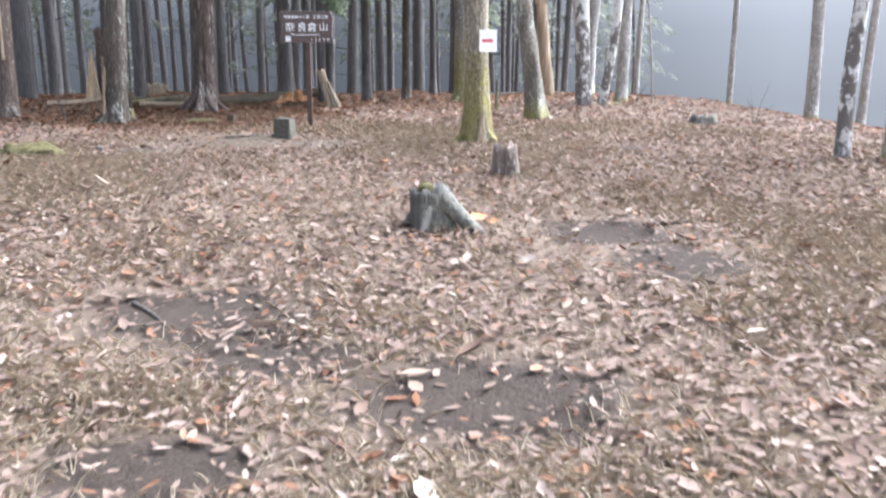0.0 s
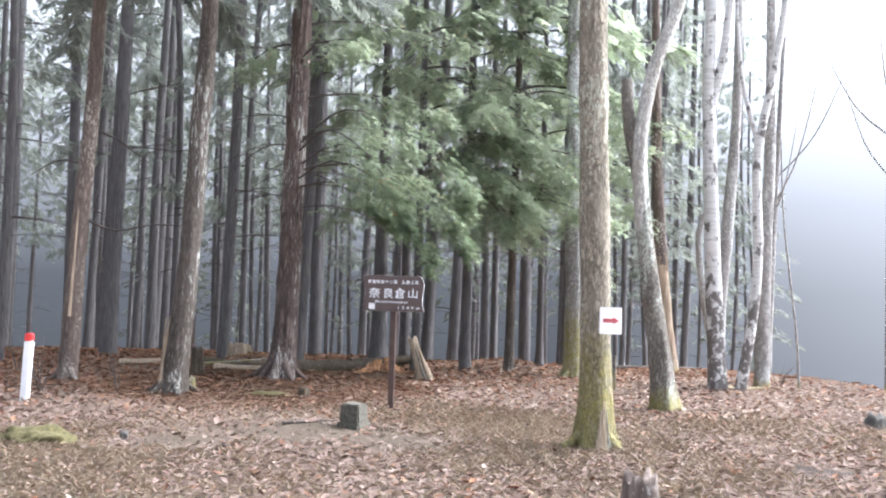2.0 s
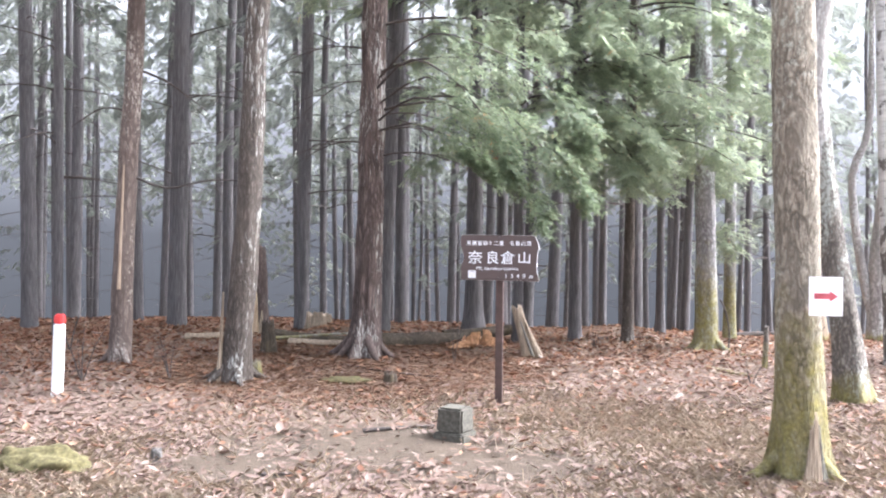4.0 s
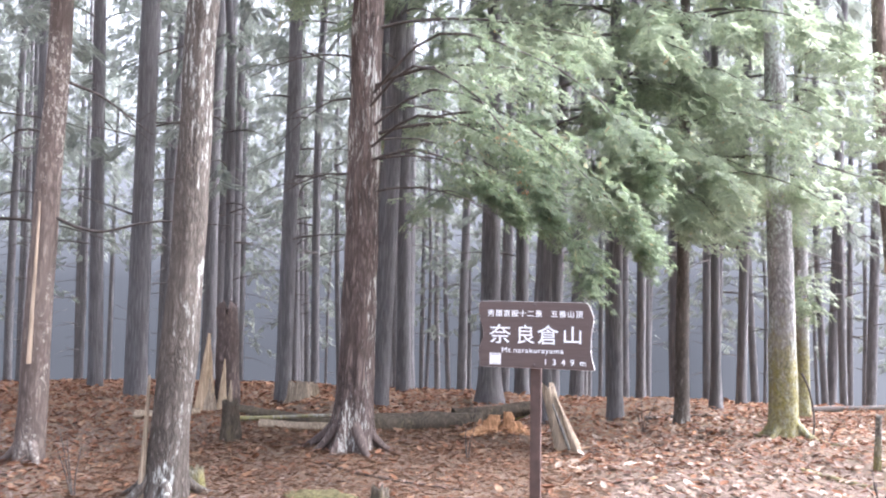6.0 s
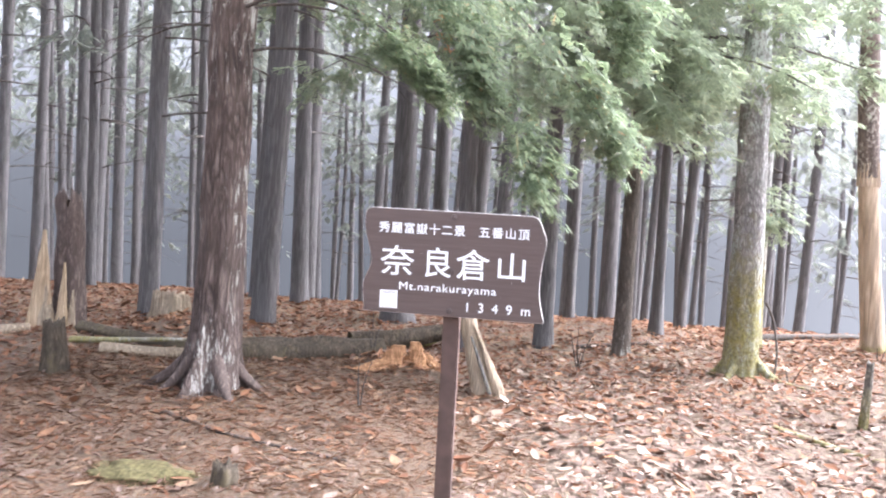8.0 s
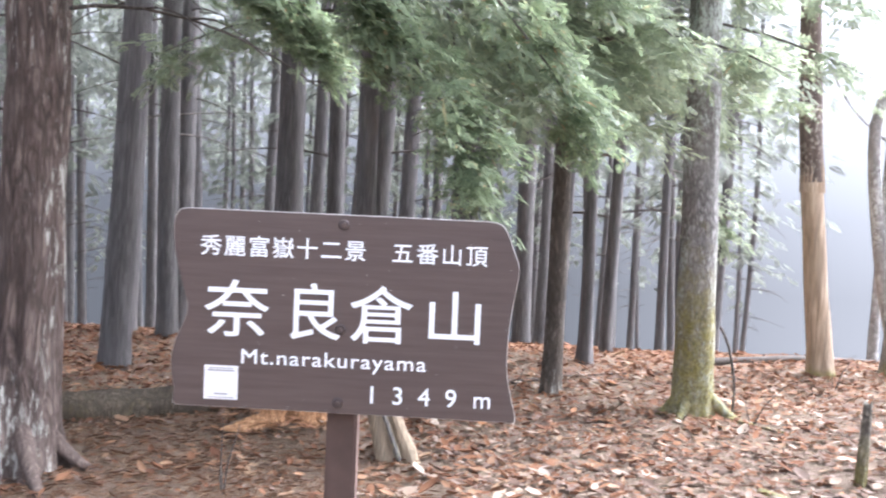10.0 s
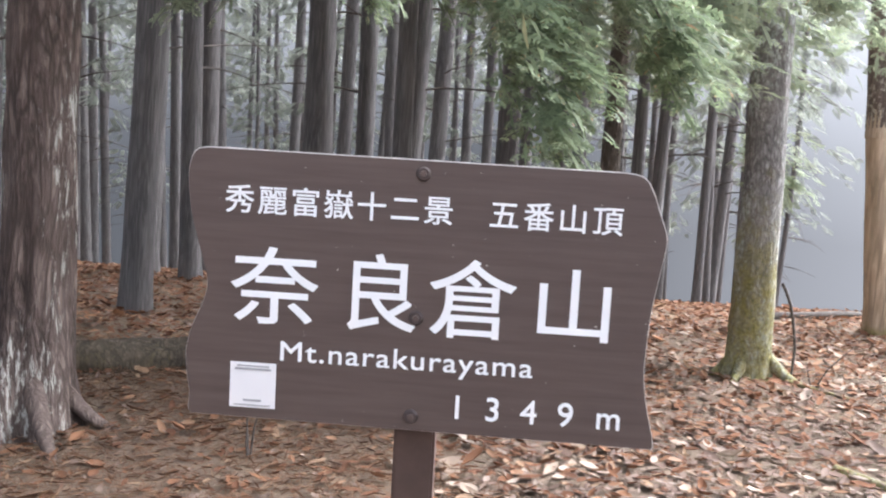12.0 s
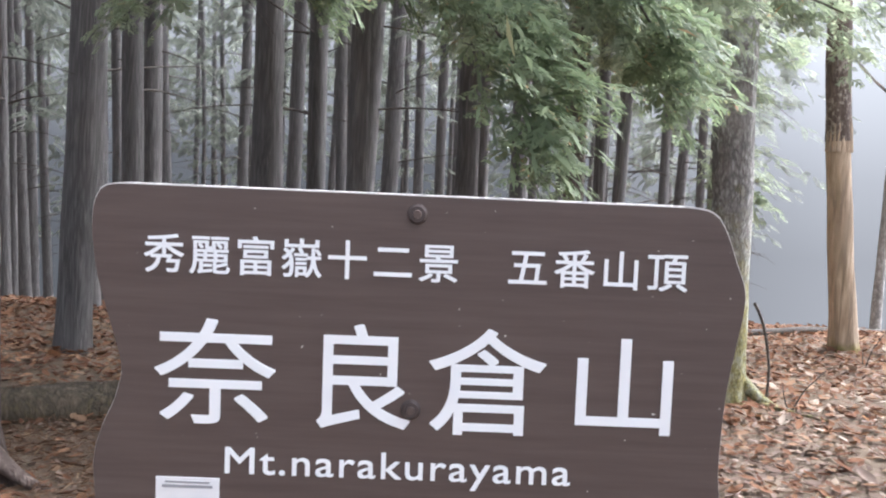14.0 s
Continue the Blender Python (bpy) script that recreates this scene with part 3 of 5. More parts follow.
def big_cedar():
    tree = base("cedar_tree", (-3.9, 14.15, gz(-3.9, 14.15) - 0.06), "stout cedar with flaring roots and pale lichen streaks", "tree")
    trunk_part(tree, [(0, 0, 0), (0.05, 0.02, 1.2), (0.10, 0.0, 4), (0.16, 0, 8), (0.2, 0, 13)], 0.168, 0.09, M_BIG, 5, 40, 1.35, 0.14)
    rng = random.Random(5)
    for i, (heading, length, r) in enumerate(((-0.85, 0.5, 0.06), (-2.3, 0.42, 0.055), (0.2, 0.4, 0.05), (3.4, 0.55, 0.06))):
        d = Vector((math.cos(heading), math.sin(heading), 0))
        pts = [d * (0.12 + length * t) + Vector((0, 0, 0.30 * (1 - t) ** 2.0 + 0.02)) for t in [k / 7 for k in range(8)]]
        stem("root", tree, pts, r, 0.012, M_ROOT, 50 + i, 9)
    mats = []
    for i, (z, heading, length) in enumerate(((3.05, -0.15, 1.9), (3.5, -0.5, 2.0), (4.1, 0.1, 2.2), (4.6, -1.0, 2.0), (5.2, 0.2, 2.3), (6.0, -0.6, 2.2), (4.9, 2.6, 1.6), (6.6, -2.2, 1.8), (7.4, 0.4, 2.0), (8.2, -1.2, 1.8), (5.6, 1.3, 1.8), (9.0, 2.5, 1.5), (9.6, -0.3, 1.6))):
        pts = branch_line(rng, (0.1, 0, z), heading, length, 0.28, 0.35)
        stem("limb", tree, pts, 0.02, 0.004, M_TWIG, 60 + i)
        leafy_branch(rng, pts, NEAR_SPRAY, int(34 * length), 1.25, mats, 0.3)
    # long limbs that droop towards the summit board, tipped with fine sprays
    tips, withered = [], []
    for i, line in enumerate((((0.1, 0, 2.9), (0.8, -0.65, 3.1), (1.6, -1.25, 2.75), (2.10, -1.60, 2.15), (2.36, -1.74, 1.72)),
                              ((0.1, 0, 3.1), (0.9, -0.55, 3.35), (1.8, -1.1, 2.9), (2.45, -1.35, 2.3), (2.74, -1.36, 1.92)),
                              ((0.1, 0, 3.3), (0.8, -0.8, 3.5), (1.5, -1.4, 3.05), (1.85, -1.62, 2.55), (2.0, -1.68, 2.2)),
                              ((0.1, 0, 2.8), (0.7, -0.4, 2.85), (1.3, -0.6, 2.6), (1.7, -0.7, 2.3)),
                              ((0.1, 0, 3.4), (1.0, -0.7, 3.8), (2.1, -1.2, 3.3), (2.6, -1.55, 2.75), (2.75, -1.6, 2.4)))):
        pts = stem_points([Vector(q) for q in line], 0.3)
        stem("limb", tree, pts, 0.016, 0.003, M_TWIG, 160 + i)
        leafy_branch(rng, pts, NEAR_SPRAY, 170, 0.85, tips, 0.35)
        leafy_branch(rng, pts[-4:], NEAR_SPRAY, 80, 0.75, tips, 0.0)
        if i in (0, 2):
            leafy_branch(rng, pts[-5:-2], NEAR_SPRAY, 7, 0.6, withered, 0.3)
    v, f = place_many(NEAR_SPRAY, tips)
    part_of("drooping_sprays", quick_mesh("drooping_sprays", v, f, M_NEAR_GREEN), tree, "deeper green sprays of the drooping limbs")
    v, f = place_many(NEAR_SPRAY, withered)
    part_of("withered_sprays", quick_mesh("withered_sprays", v, f, M_TAN), tree, "withered orange-brown sprays")
    for i, (z, heading, length) in enumerate(((2.5, 0.35, 1.5), (2.8, 0.05, 1.3), (3.0, 0.7, 1.8), (3.3, 0.4, 1.6), (2.65, 3.0, 1.2), (3.4, 2.7, 1.5), (3.8, 3.3, 1.4))):
        pts = branch_line(rng, (0.1, 0, z), heading, length, 0.35, 0.55)
        limb = stem("dead_limb", tree, pts, 0.013, 0.003, M_TWIG, 90 + i, 6, "bare dark dead limb")
        for q in (2, 3, 4):
            twig = branch_line(rng, pts[q], heading + rng.choice((-0.8, 0.8)), 0.5, 0.1, 0.6)
            stem("twig", limb, twig, 0.007, 0.002, M_TWIG, 900 + 10 * i + q, 5)
    v, f = place_many(NEAR_SPRAY, mats)
    part_of("crown", quick_mesh("crown", v, f, M_PALED_GREEN), tree, "sparse green cedar sprays")
    # Treetop added mostly out of view, to shade the ground below.
    high = []
    for i in range(28):
        z = 7.2 + 5.5 * i / 27
        pts = branch_line(rng, (0.15, 0, z), 2.4 * i, rng.uniform(1.8, 3.0) * (1.3 - 0.07 * z), 0.2, 0.4)
        leafy_branch(rng, pts, MID_SPRAY, 34, 1.15, high, 0.2)
    v, f = place_many(MID_SPRAY, high)
    part_of("upper_crown", quick_mesh("upper_crown", v, f, M_HAZE_GREEN), tree, "dim green top of the cedar")


big_cedar()


def broadleaf(name, place, path, r0, r1, material, label, seed, limbs=(), lobes=0.55, seg=30, group="", rough=0.08):
    tree = base(name, (place[0], place[1], gz(*place) - 0.05), label, "tree", group)
    trunk_part(tree, path, r0 * 0.80, r1 * 0.85, material, seed, seg, lobes * 1.1, rough)
    for i, (pts, a, b) in enumerate(limbs):
        stem("limb", tree, stem_points(pts, 0.25), a, b, material, seed + 7 + i, 12)
    return tree


oak = broadleaf("oak_tree", (0.33, 9.45), [(0, 0, 0), (-0.03, 0, 1.5), (-0.08, 0, 3.5), (-0.12, 0.02, 6), (-0.2, 0.1, 9), (-0.1, 0.2, 12)], 0.165, 0.09, M_OAK, "furrowed oak with moss on its hollow foot", 21,
                [([(-0.2, 0.1, 8.8), (0.8, 0.4, 10.2), (1.4, 0.6, 12)], 0.07, 0.02), ([(-0.15, 0.05, 7.4), (-1.2, 0.5, 9.0), (-1.8, 0.7, 11)], 0.06, 0.02)], 0.62)


def hollow():
    """Crumbling pale strips of wood that line the cleft in the oak's foot."""
    rng = random.Random(3)
    for i in range(10):
        x = -0.02 + 0.0175 * i
        h = 0.40 * math.sin(math.pi * (i + 1.2) / 11.5) ** 0.8 + rng.uniform(-0.03, 0.05)
        pts = []
        for q in range(7):
            z = 0.03 + h * q / 6
            r = 0.132 * (1 + 0.68 * math.exp(-z / 0.22) * 0.62) + 0.012
            lean = x * (1 - 0.45 * q / 6) + 0.02 * q / 6
            pts.append(Vector((lean, -math.sqrt(max(0.0004, r * r - lean * lean)) + rng.uniform(-0.004, 0.004), z)))
        stem("wood_strip", oak, pts, 0.013, 0.005, M_SPLIT if i < 7 else M_STUMP, 400 + i, 6, "crumbling strip in the hollow foot")


hollow()

def roots(tree, r, material, spread, seed, label=""):
    """Surface roots that run out from the foot."""
    rng = random.Random(seed)
    for i, a in enumerate(spread):
        d = Vector((math.cos(a), math.sin(a), 0))
        l = rng.uniform(0.25, 0.45)
        stem("root", tree, [d * (0.4 * r + l * t) + Vector((0, 0, 0.24 * (1 - t) ** 2 + 0.035)) for t in [k / 6 for k in range(7)]], 0.4 * r, 0.012, material, seed + i, 9, label)


roots(oak, 0.13, M_OAK, (-0.6, 3.4, 0.7, 2.3), 210)
bent = broadleaf("leaning_tree", (1.26, 12.3), [(0, 0, 0), (-0.12, 0, 0.9), (-0.27, 0, 2.0), (-0.34, 0, 2.7), (-0.46, 0.05, 3.3), (-0.50, 0.1, 3.9)], 0.165, 0.075, M_OAK_DARK, "bent lichen-spotted tree forking above head height", 22, (), 0.7)
stem("pale_limb", bent, stem_points([(-0.29, 0, 2.1), (-0.335, -0.02, 2.6), (-0.35, -0.02, 3.15), (-0.2, 0, 4.0), (0.10, 0, 4.9), (0.35, 0.1, 6.5), (0.3, 0.2, 9)], 0.2), 0.088, 0.045, M_PALE_LIMB, 222, 18, "pale crooked limb of the fork")
broadleaf("birch_tree", (2.33, 15.1), [(0, 0, 0), (-0.05, 0, 1), (-0.12, 0, 2.6), (-0.18, 0, 4.5), (-0.16, 0, 6), (-0.3, 0, 9)], 0.165, 0.06, M_BIRCH, "white birch with dark peeling patches and a forked top", 23,
          [([(-0.14, 0, 4.2), (0.06, 0.0, 5.2), (0.25, 0, 7.5)], 0.075, 0.04)], 0.25, 24, "birches in the fog", 0.03)
broadleaf("birch_tree", (2.62, 15.05), [(0, 0, 0), (0.16, 0, 1.0), (0.24, 0, 2.0), (0.22, 0, 3.4), (0.42, 0, 4.6), (0.62, 0, 6), (0.7, 0, 8.5)], 0.10, 0.045, M_BIRCH, "slim crooked white birch with a curved foot", 24,
          [([(0.24, 0, 3.6), (0.0, 0, 4.6), (-0.12, 0, 6.2)], 0.04, 0.015)], 0.2, 20, "birches in the fog", 0.03)
broadleaf("grey_tree", (3.12, 15.9), [(0, 0, 0), (0.04, 0, 2), (0.10, 0, 4), (0.10, 0, 9)], 0.135, 0.06, M_GREY, "straight pale grey trunk beside the birches", 25, (), 0.4, 20)
mossy_tree = broadleaf("mossy_tree", (0.28, 16.35), [(0, 0, 0), (-0.02, 0, 1.5), (-0.06, 0, 3.5), (-0.1, 0, 6), (-0.1, 0, 10)], 0.185, 0.07, M_MOSSY, "grey-barked tree with bright moss round its foot", 26, (), 0.55)
lichened_tree = broadleaf("lichened_tree", (-4.43, 11.8), [(0, 0, 0), (0.07, 0, 0.8), (0.14, 0, 2.0), (0.19, 0, 3.3), (0.24, 0, 4.6), (0.3, 0, 9)], 0.165, 0.07, M_LICHEN, "brown trunk flecked with pale lichen and a split foot", 27, (), 0.45, 30, "", 0.12)
brown_tree = broadleaf("brown_tree", (-6.35, 12.8), [(0, 0, 0), (0.03, 0, 1.2), (0.09, 0, 2.6), (0.16, 0, 4.2), (0.2, 0, 9)], 0.15, 0.07, M_BROWN, "smooth reddish-brown trunk at the edge of the grove", 28, (), 0.4)
dead_tree = broadleaf("dead_tree", (2.11, 18.4), [(0, 0, 0), (-0.11, 0, 1), (-0.22, 0, 2.1)], 0.15, 0.125, M_PALE, "dead trunk stripped to tan wood below dark bark", 29, [], 0.3)
broadleaf("grey_tree", (2.95, 18.6), [(0, 0, 0), (0.02, 0, 1.2), (0.14, 0, 2.6), (0.3, 0, 5), (0.35, 0, 9)], 0.17, 0.06, M_GREY, "pale grey tree with a twin stem in the fog", 30, [([(-0.02, 0, 0.3), (-0.22, 0, 1.2), (-0.36, 0, 2.6), (-0.12, 0, 3.4), (-0.1, 0, 5.5)], 0.075, 0.035)], 0.4)
broadleaf("birch_tree", (3.69, 8.25), [(0, 0, 0), (0.0, 0, 0.9), (0.06, 0, 2.0), (0.1, 0, 4), (0.1, 0, 8)], 0.088, 0.045, M_BIRCH, "slim white birch with black patches beside the path", 31, (), 0.3, 20, "birches in the fog", 0.03)
broadleaf("grey_tree", (4.08, 8.1), [(0, 0, 0), (0.0, 0, 2), (0.05, 0, 8)], 0.11, 0.05, M_GREY, "smooth grey trunk beside a slim birch", 32, (), 0.3, 20)
broadleaf("sapling", (3.75, 16.2), [(0, 0, 0), (-0.06, 0, 1), (-0.24, 0, 2.6), (-0.3, 0, 4)], 0.028, 0.012, M_GREY, "thin leaning sapling in the fog", 33, (), 0.2, 10)



def shade_crown(tree, low, high, count, seed, lean=0.0):
    """An evergreen crown added high up, mostly unseen, to shade the ground under a tall trunk."""
    rng = random.Random(seed)
    mats = []
    for i in range(count):
        t = i / (count - 1)
        z = low + (high - low) * t
        pts = branch_line(rng, (lean * z, 0, z), 2.4 * i + rng.uniform(-0.5, 0.5), rng.uniform(1.7, 2.8) * (1.05 - 0.6 * t), 0.2, 0.4)
        stem("limb", tree, pts, 0.022, 0.004, M_TWIG, seed + i, 5)
        leafy_branch(rng, pts, MID_SPRAY, 34, 1.15, mats, 0.2)
    v, f = place_many(MID_SPRAY, mats)
    part_of("crown", quick_mesh("crown", v, f, M_HAZE_GREEN), tree, "dim green cedar crown")


shade_crown(lichened_tree, 5.2, 9.0, 26, 271, 0.035)
shade_crown(brown_tree, 5.4, 9.0, 26, 281, 0.02)
roots(mossy_tree, 0.15, M_MOSSY, (-0.5, -2.2, 3.3, 0.8), 220, "moss-covered surface root")
roots(lichened_tree, 0.13, M_LICHEN, (-0.9, -2.4, 3.0, 1.0), 230)
roots(brown_tree, 0.12, M_BROWN, (-0.7, -2.6, 2.8), 240)
stem("vine", mossy_tree, stem_points([(0.17, -0.05, 0.75), (0.24, -0.06, 0.6), (0.29, -0.08, 0.3), (0.27, -0.1, 0.02)], 0.06), 0.012, 0.009, M_TWIG, 223, 6, "dark looping vine")
stem("split_strip", lichened_tree, [Vector((-0.115 + 0.045 * z, -0.10, z)) for z in [0.05 + 0.11 * k for k in range(9)]], 0.028, 0.008, M_SPLIT, 233, 8, "pale split strip of bare wood")
stem("bark_scar", brown_tree, [Vector((0.02 + 0.03 * z, -0.115 + 0.006 * z, z)) for z in [0.9 + 0.2 * k for k in range(8)]], 0.022, 0.01, M_PALE, 243, 8, "pale scar in the bark")

for i, line in enumerate((((0.1, 0, 2.2), (0.5, 0.1, 2.05), (1.0, 0.25, 2.15), (1.65, 0.4, 2.12)), ((0.12, 0, 3.4), (0.4, 0.2, 3.3), (0.85, 0.4, 2.95)), ((0.1, 0, 2.9), (-0.4, 0.2, 3.0), (-0.9, 0.3, 2.8)))):
    limb = stem("dead_limb", brown_tree, stem_points([Vector(q) for q in line], 0.12), 0.017, 0.004, M_TWIG, 245 + i, 6, "bare dark dead limb")
    for q, d in ((0.45, -0.3), (0.7, 0.22)):
        o = Vector(line[1]).lerp(Vector(line[-1]), q)
        stem("twig", limb, [o, o + Vector((0.12, 0.05, 0.5 * d)), o + Vector((0.28, 0.08, d))], 0.006, 0.002, M_TWIG, 248 + i, 5)

stem("upper_trunk", dead_tree, stem_points([(-0.21, 0, 2.0), (-0.30, 0, 3.5), (-0.36, 0, 5.5), (-0.4, 0, 9)], 0.2), 0.118, 0.05, M_BROWN, 291, 16, "dark bark left on the upper trunk")


# trees of the foggy slope
def slope_tree(place, r, seed):
    rng = random.Random(seed)
    lean = rng.uniform(-0.5, 0.5)
    limbs = []
    for i in range(6):
        z = rng.uniform(2.8, 8)
        a = rng.uniform(0, 6.28)
        l = rng.uniform(0.8, 2.0)
        limbs.append(([(lean * z / 10, 0, z), (lean * z / 10 + 0.5 * l * math.cos(a), 0.5 * l * math.sin(a), z + 0.5 * l), (lean * z / 10 + l * math.cos(a), l * math.sin(a), z + 1.5 * l)], 0.02, 0.005))
    return broadleaf("bare_tree", place, [(0, 0, 0), (lean * 0.2, 0, 3), (lean, 0, 10)], r, 0.05, M_GREY, "leafless grey tree fading into the fog", seed, limbs, 0.35, 14, "leafless trees on the slope")


for i, (x, y, r) in enumerate(((7.1, 17.2, 0.17), (6.0, 18.8, 0.08), (8.6, 16.4, 0.12), (9.4, 20.0, 0.13), (11.2, 17.5, 0.14), (5.0, 23.5, 0.10))):
    slope_tree((x, y), r, 100 + i)


# the cedar grove: four trees with their crowns, then copies
def grove_tree(seed, r, crown_from):
    rng = random.Random(seed)
    height = 17.0
    tree = base("grove_cedar", (0, 0, 0), "tall straight cedar of the dim misty grove", "tree", "cedars of the grove")
    trunk_part(tree, [(0, 0, -0.1), (rng.uniform(-0.1, 0.1), 0, 5), (rng.uniform(-0.2, 0.2), 0, 11), (0, 0, height)], r, 0.05, M_CEDAR_HAZED, seed, 14, 0.35, 0.05, step=0.5)
    dead_limbs(tree, rng, height, r, 9, 2.2, crown_from + 1, (0.7, 1.9), seed * 10)
    mats = []
    for i in range(46):
        t = i / 45
        z = crown_from + (height - crown_from) * t
        length = rng.uniform(1.2, 2.3) * (1.05 - 0.75 * t)
        pts = branch_line(rng, (0, 0, z), rng.uniform(0, 6.28), length, 0.2, 0.45)
        leafy_branch(rng, pts, MID_SPRAY, int(6 * length) + 2, 1.0, mats, 0.2)
    v, f = place_many(MID_SPRAY, mats)
    part_of("crown", quick_mesh("crown", v, f, M_HAZE_GREEN), tree, "dim green cedar crown")
    return tree


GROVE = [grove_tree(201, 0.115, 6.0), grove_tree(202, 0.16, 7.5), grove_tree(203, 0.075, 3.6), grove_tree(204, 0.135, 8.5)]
SPOTS = [(-6.02, 17.3, 0), (-8.1, 17.0, 1), (-8.0, 19.4, 0), (-5.5, 19.5, 1), (-6.9, 20.6, 2), (-4.8, 19.0, 0), (-4.55, 17.0, 3), (-3.14, 20.0, 0), (-2.61, 19.5, 0), (-9.6, 18.2, 0), (-9.0, 15.2, 2), (-10.6, 16.6, 3), (-1.3, 20.2, 2), (0.15, 19.8, 2), (-0.7, 22.0, 3), (-10.8, 13.4, 0), (-12.2, 15.2, 1), (1.6, 23.4, 2), (2.6, 26.5, 0)]


def fill_grove():
    rng = random.Random(77)
    spots = list(SPOTS)
    tries = 0
    while len(spots) < 112 and tries < 6000:
        tries += 1
        x, y = rng.uniform(-26, 3.2), rng.uniform(14, 46)
        if y < 20.5 and x > -11.5:
            continue
        if x > 0.6 + 0.05 * (y - 20) and y < 60:
            continue
        if x < -12 and y < 12 - x * 0.2:
            continue
        if min(math.hypot(x - a, y - b) for a, b, _ in spots) < 1.55:
            continue
        spots.append((x, y, rng.randrange(4)))
    for i, (x, y, k) in enumerate(spots):
        m = pose(x, y, gz(x, y), rng.uniform(-1.7, 1.7), rng.uniform(-1.7, 1.7), rng.uniform(0, 360))
        if i in (0, 1, 2, 6):
            j = (0, 1, 2, None, None, None, 3)[i]
            GROVE[j].matrix_basis = m
        else:
            copy_thing(GROVE[k], m)
    # the grove thins out over the crest, towards the open slope
    spots = []
    while len(spots) < 20:
        y, bearing = rng.uniform(23.5, 44), radians(rng.uniform(5, 19))
        x = -1.6 + (y - 10) * math.tan(bearing)
        if spots and min(math.hypot(x - a, y - b) for a, b in spots) < 1.5:
            continue
        spots.append((x, y))
        copy_thing(GROVE[rng.choice((2, 2, 2, 0))], pose(x, y, gz(x, y), rng.uniform(-1.5, 1.5), rng.uniform(-1.5, 1.5), rng.uniform(0, 360)))


fill_grove()


def far_woods():
    """Crowns of the woods too far off to count."""
    rng = random.Random(91)
    mats = []
    for i in range(4200):
        a = rng.uniform(radians(82), radians(172))
        d = rng.uniform(34, 58)
        x, y = -2 + d * math.cos(a), 10 + d * math.sin(a)
        z = 4.5 + 11 * rng.random() ** 0.8
        mats.append(spray_matrix(rng, Vector((x, y, z)), rng.uniform(0, 6.28), rng.uniform(0.8, 1.7), rng.uniform(0.1, 0.9)))
    v, f = place_many(FAR_SPRAY, mats)
    tagged(new("distant_crowns", quick_mesh("distant_crowns", v, f, M_HAZE_GREEN)), "far cedar crowns, fog dimness put into their colour", "woods", kind="stuff")


far_woods()


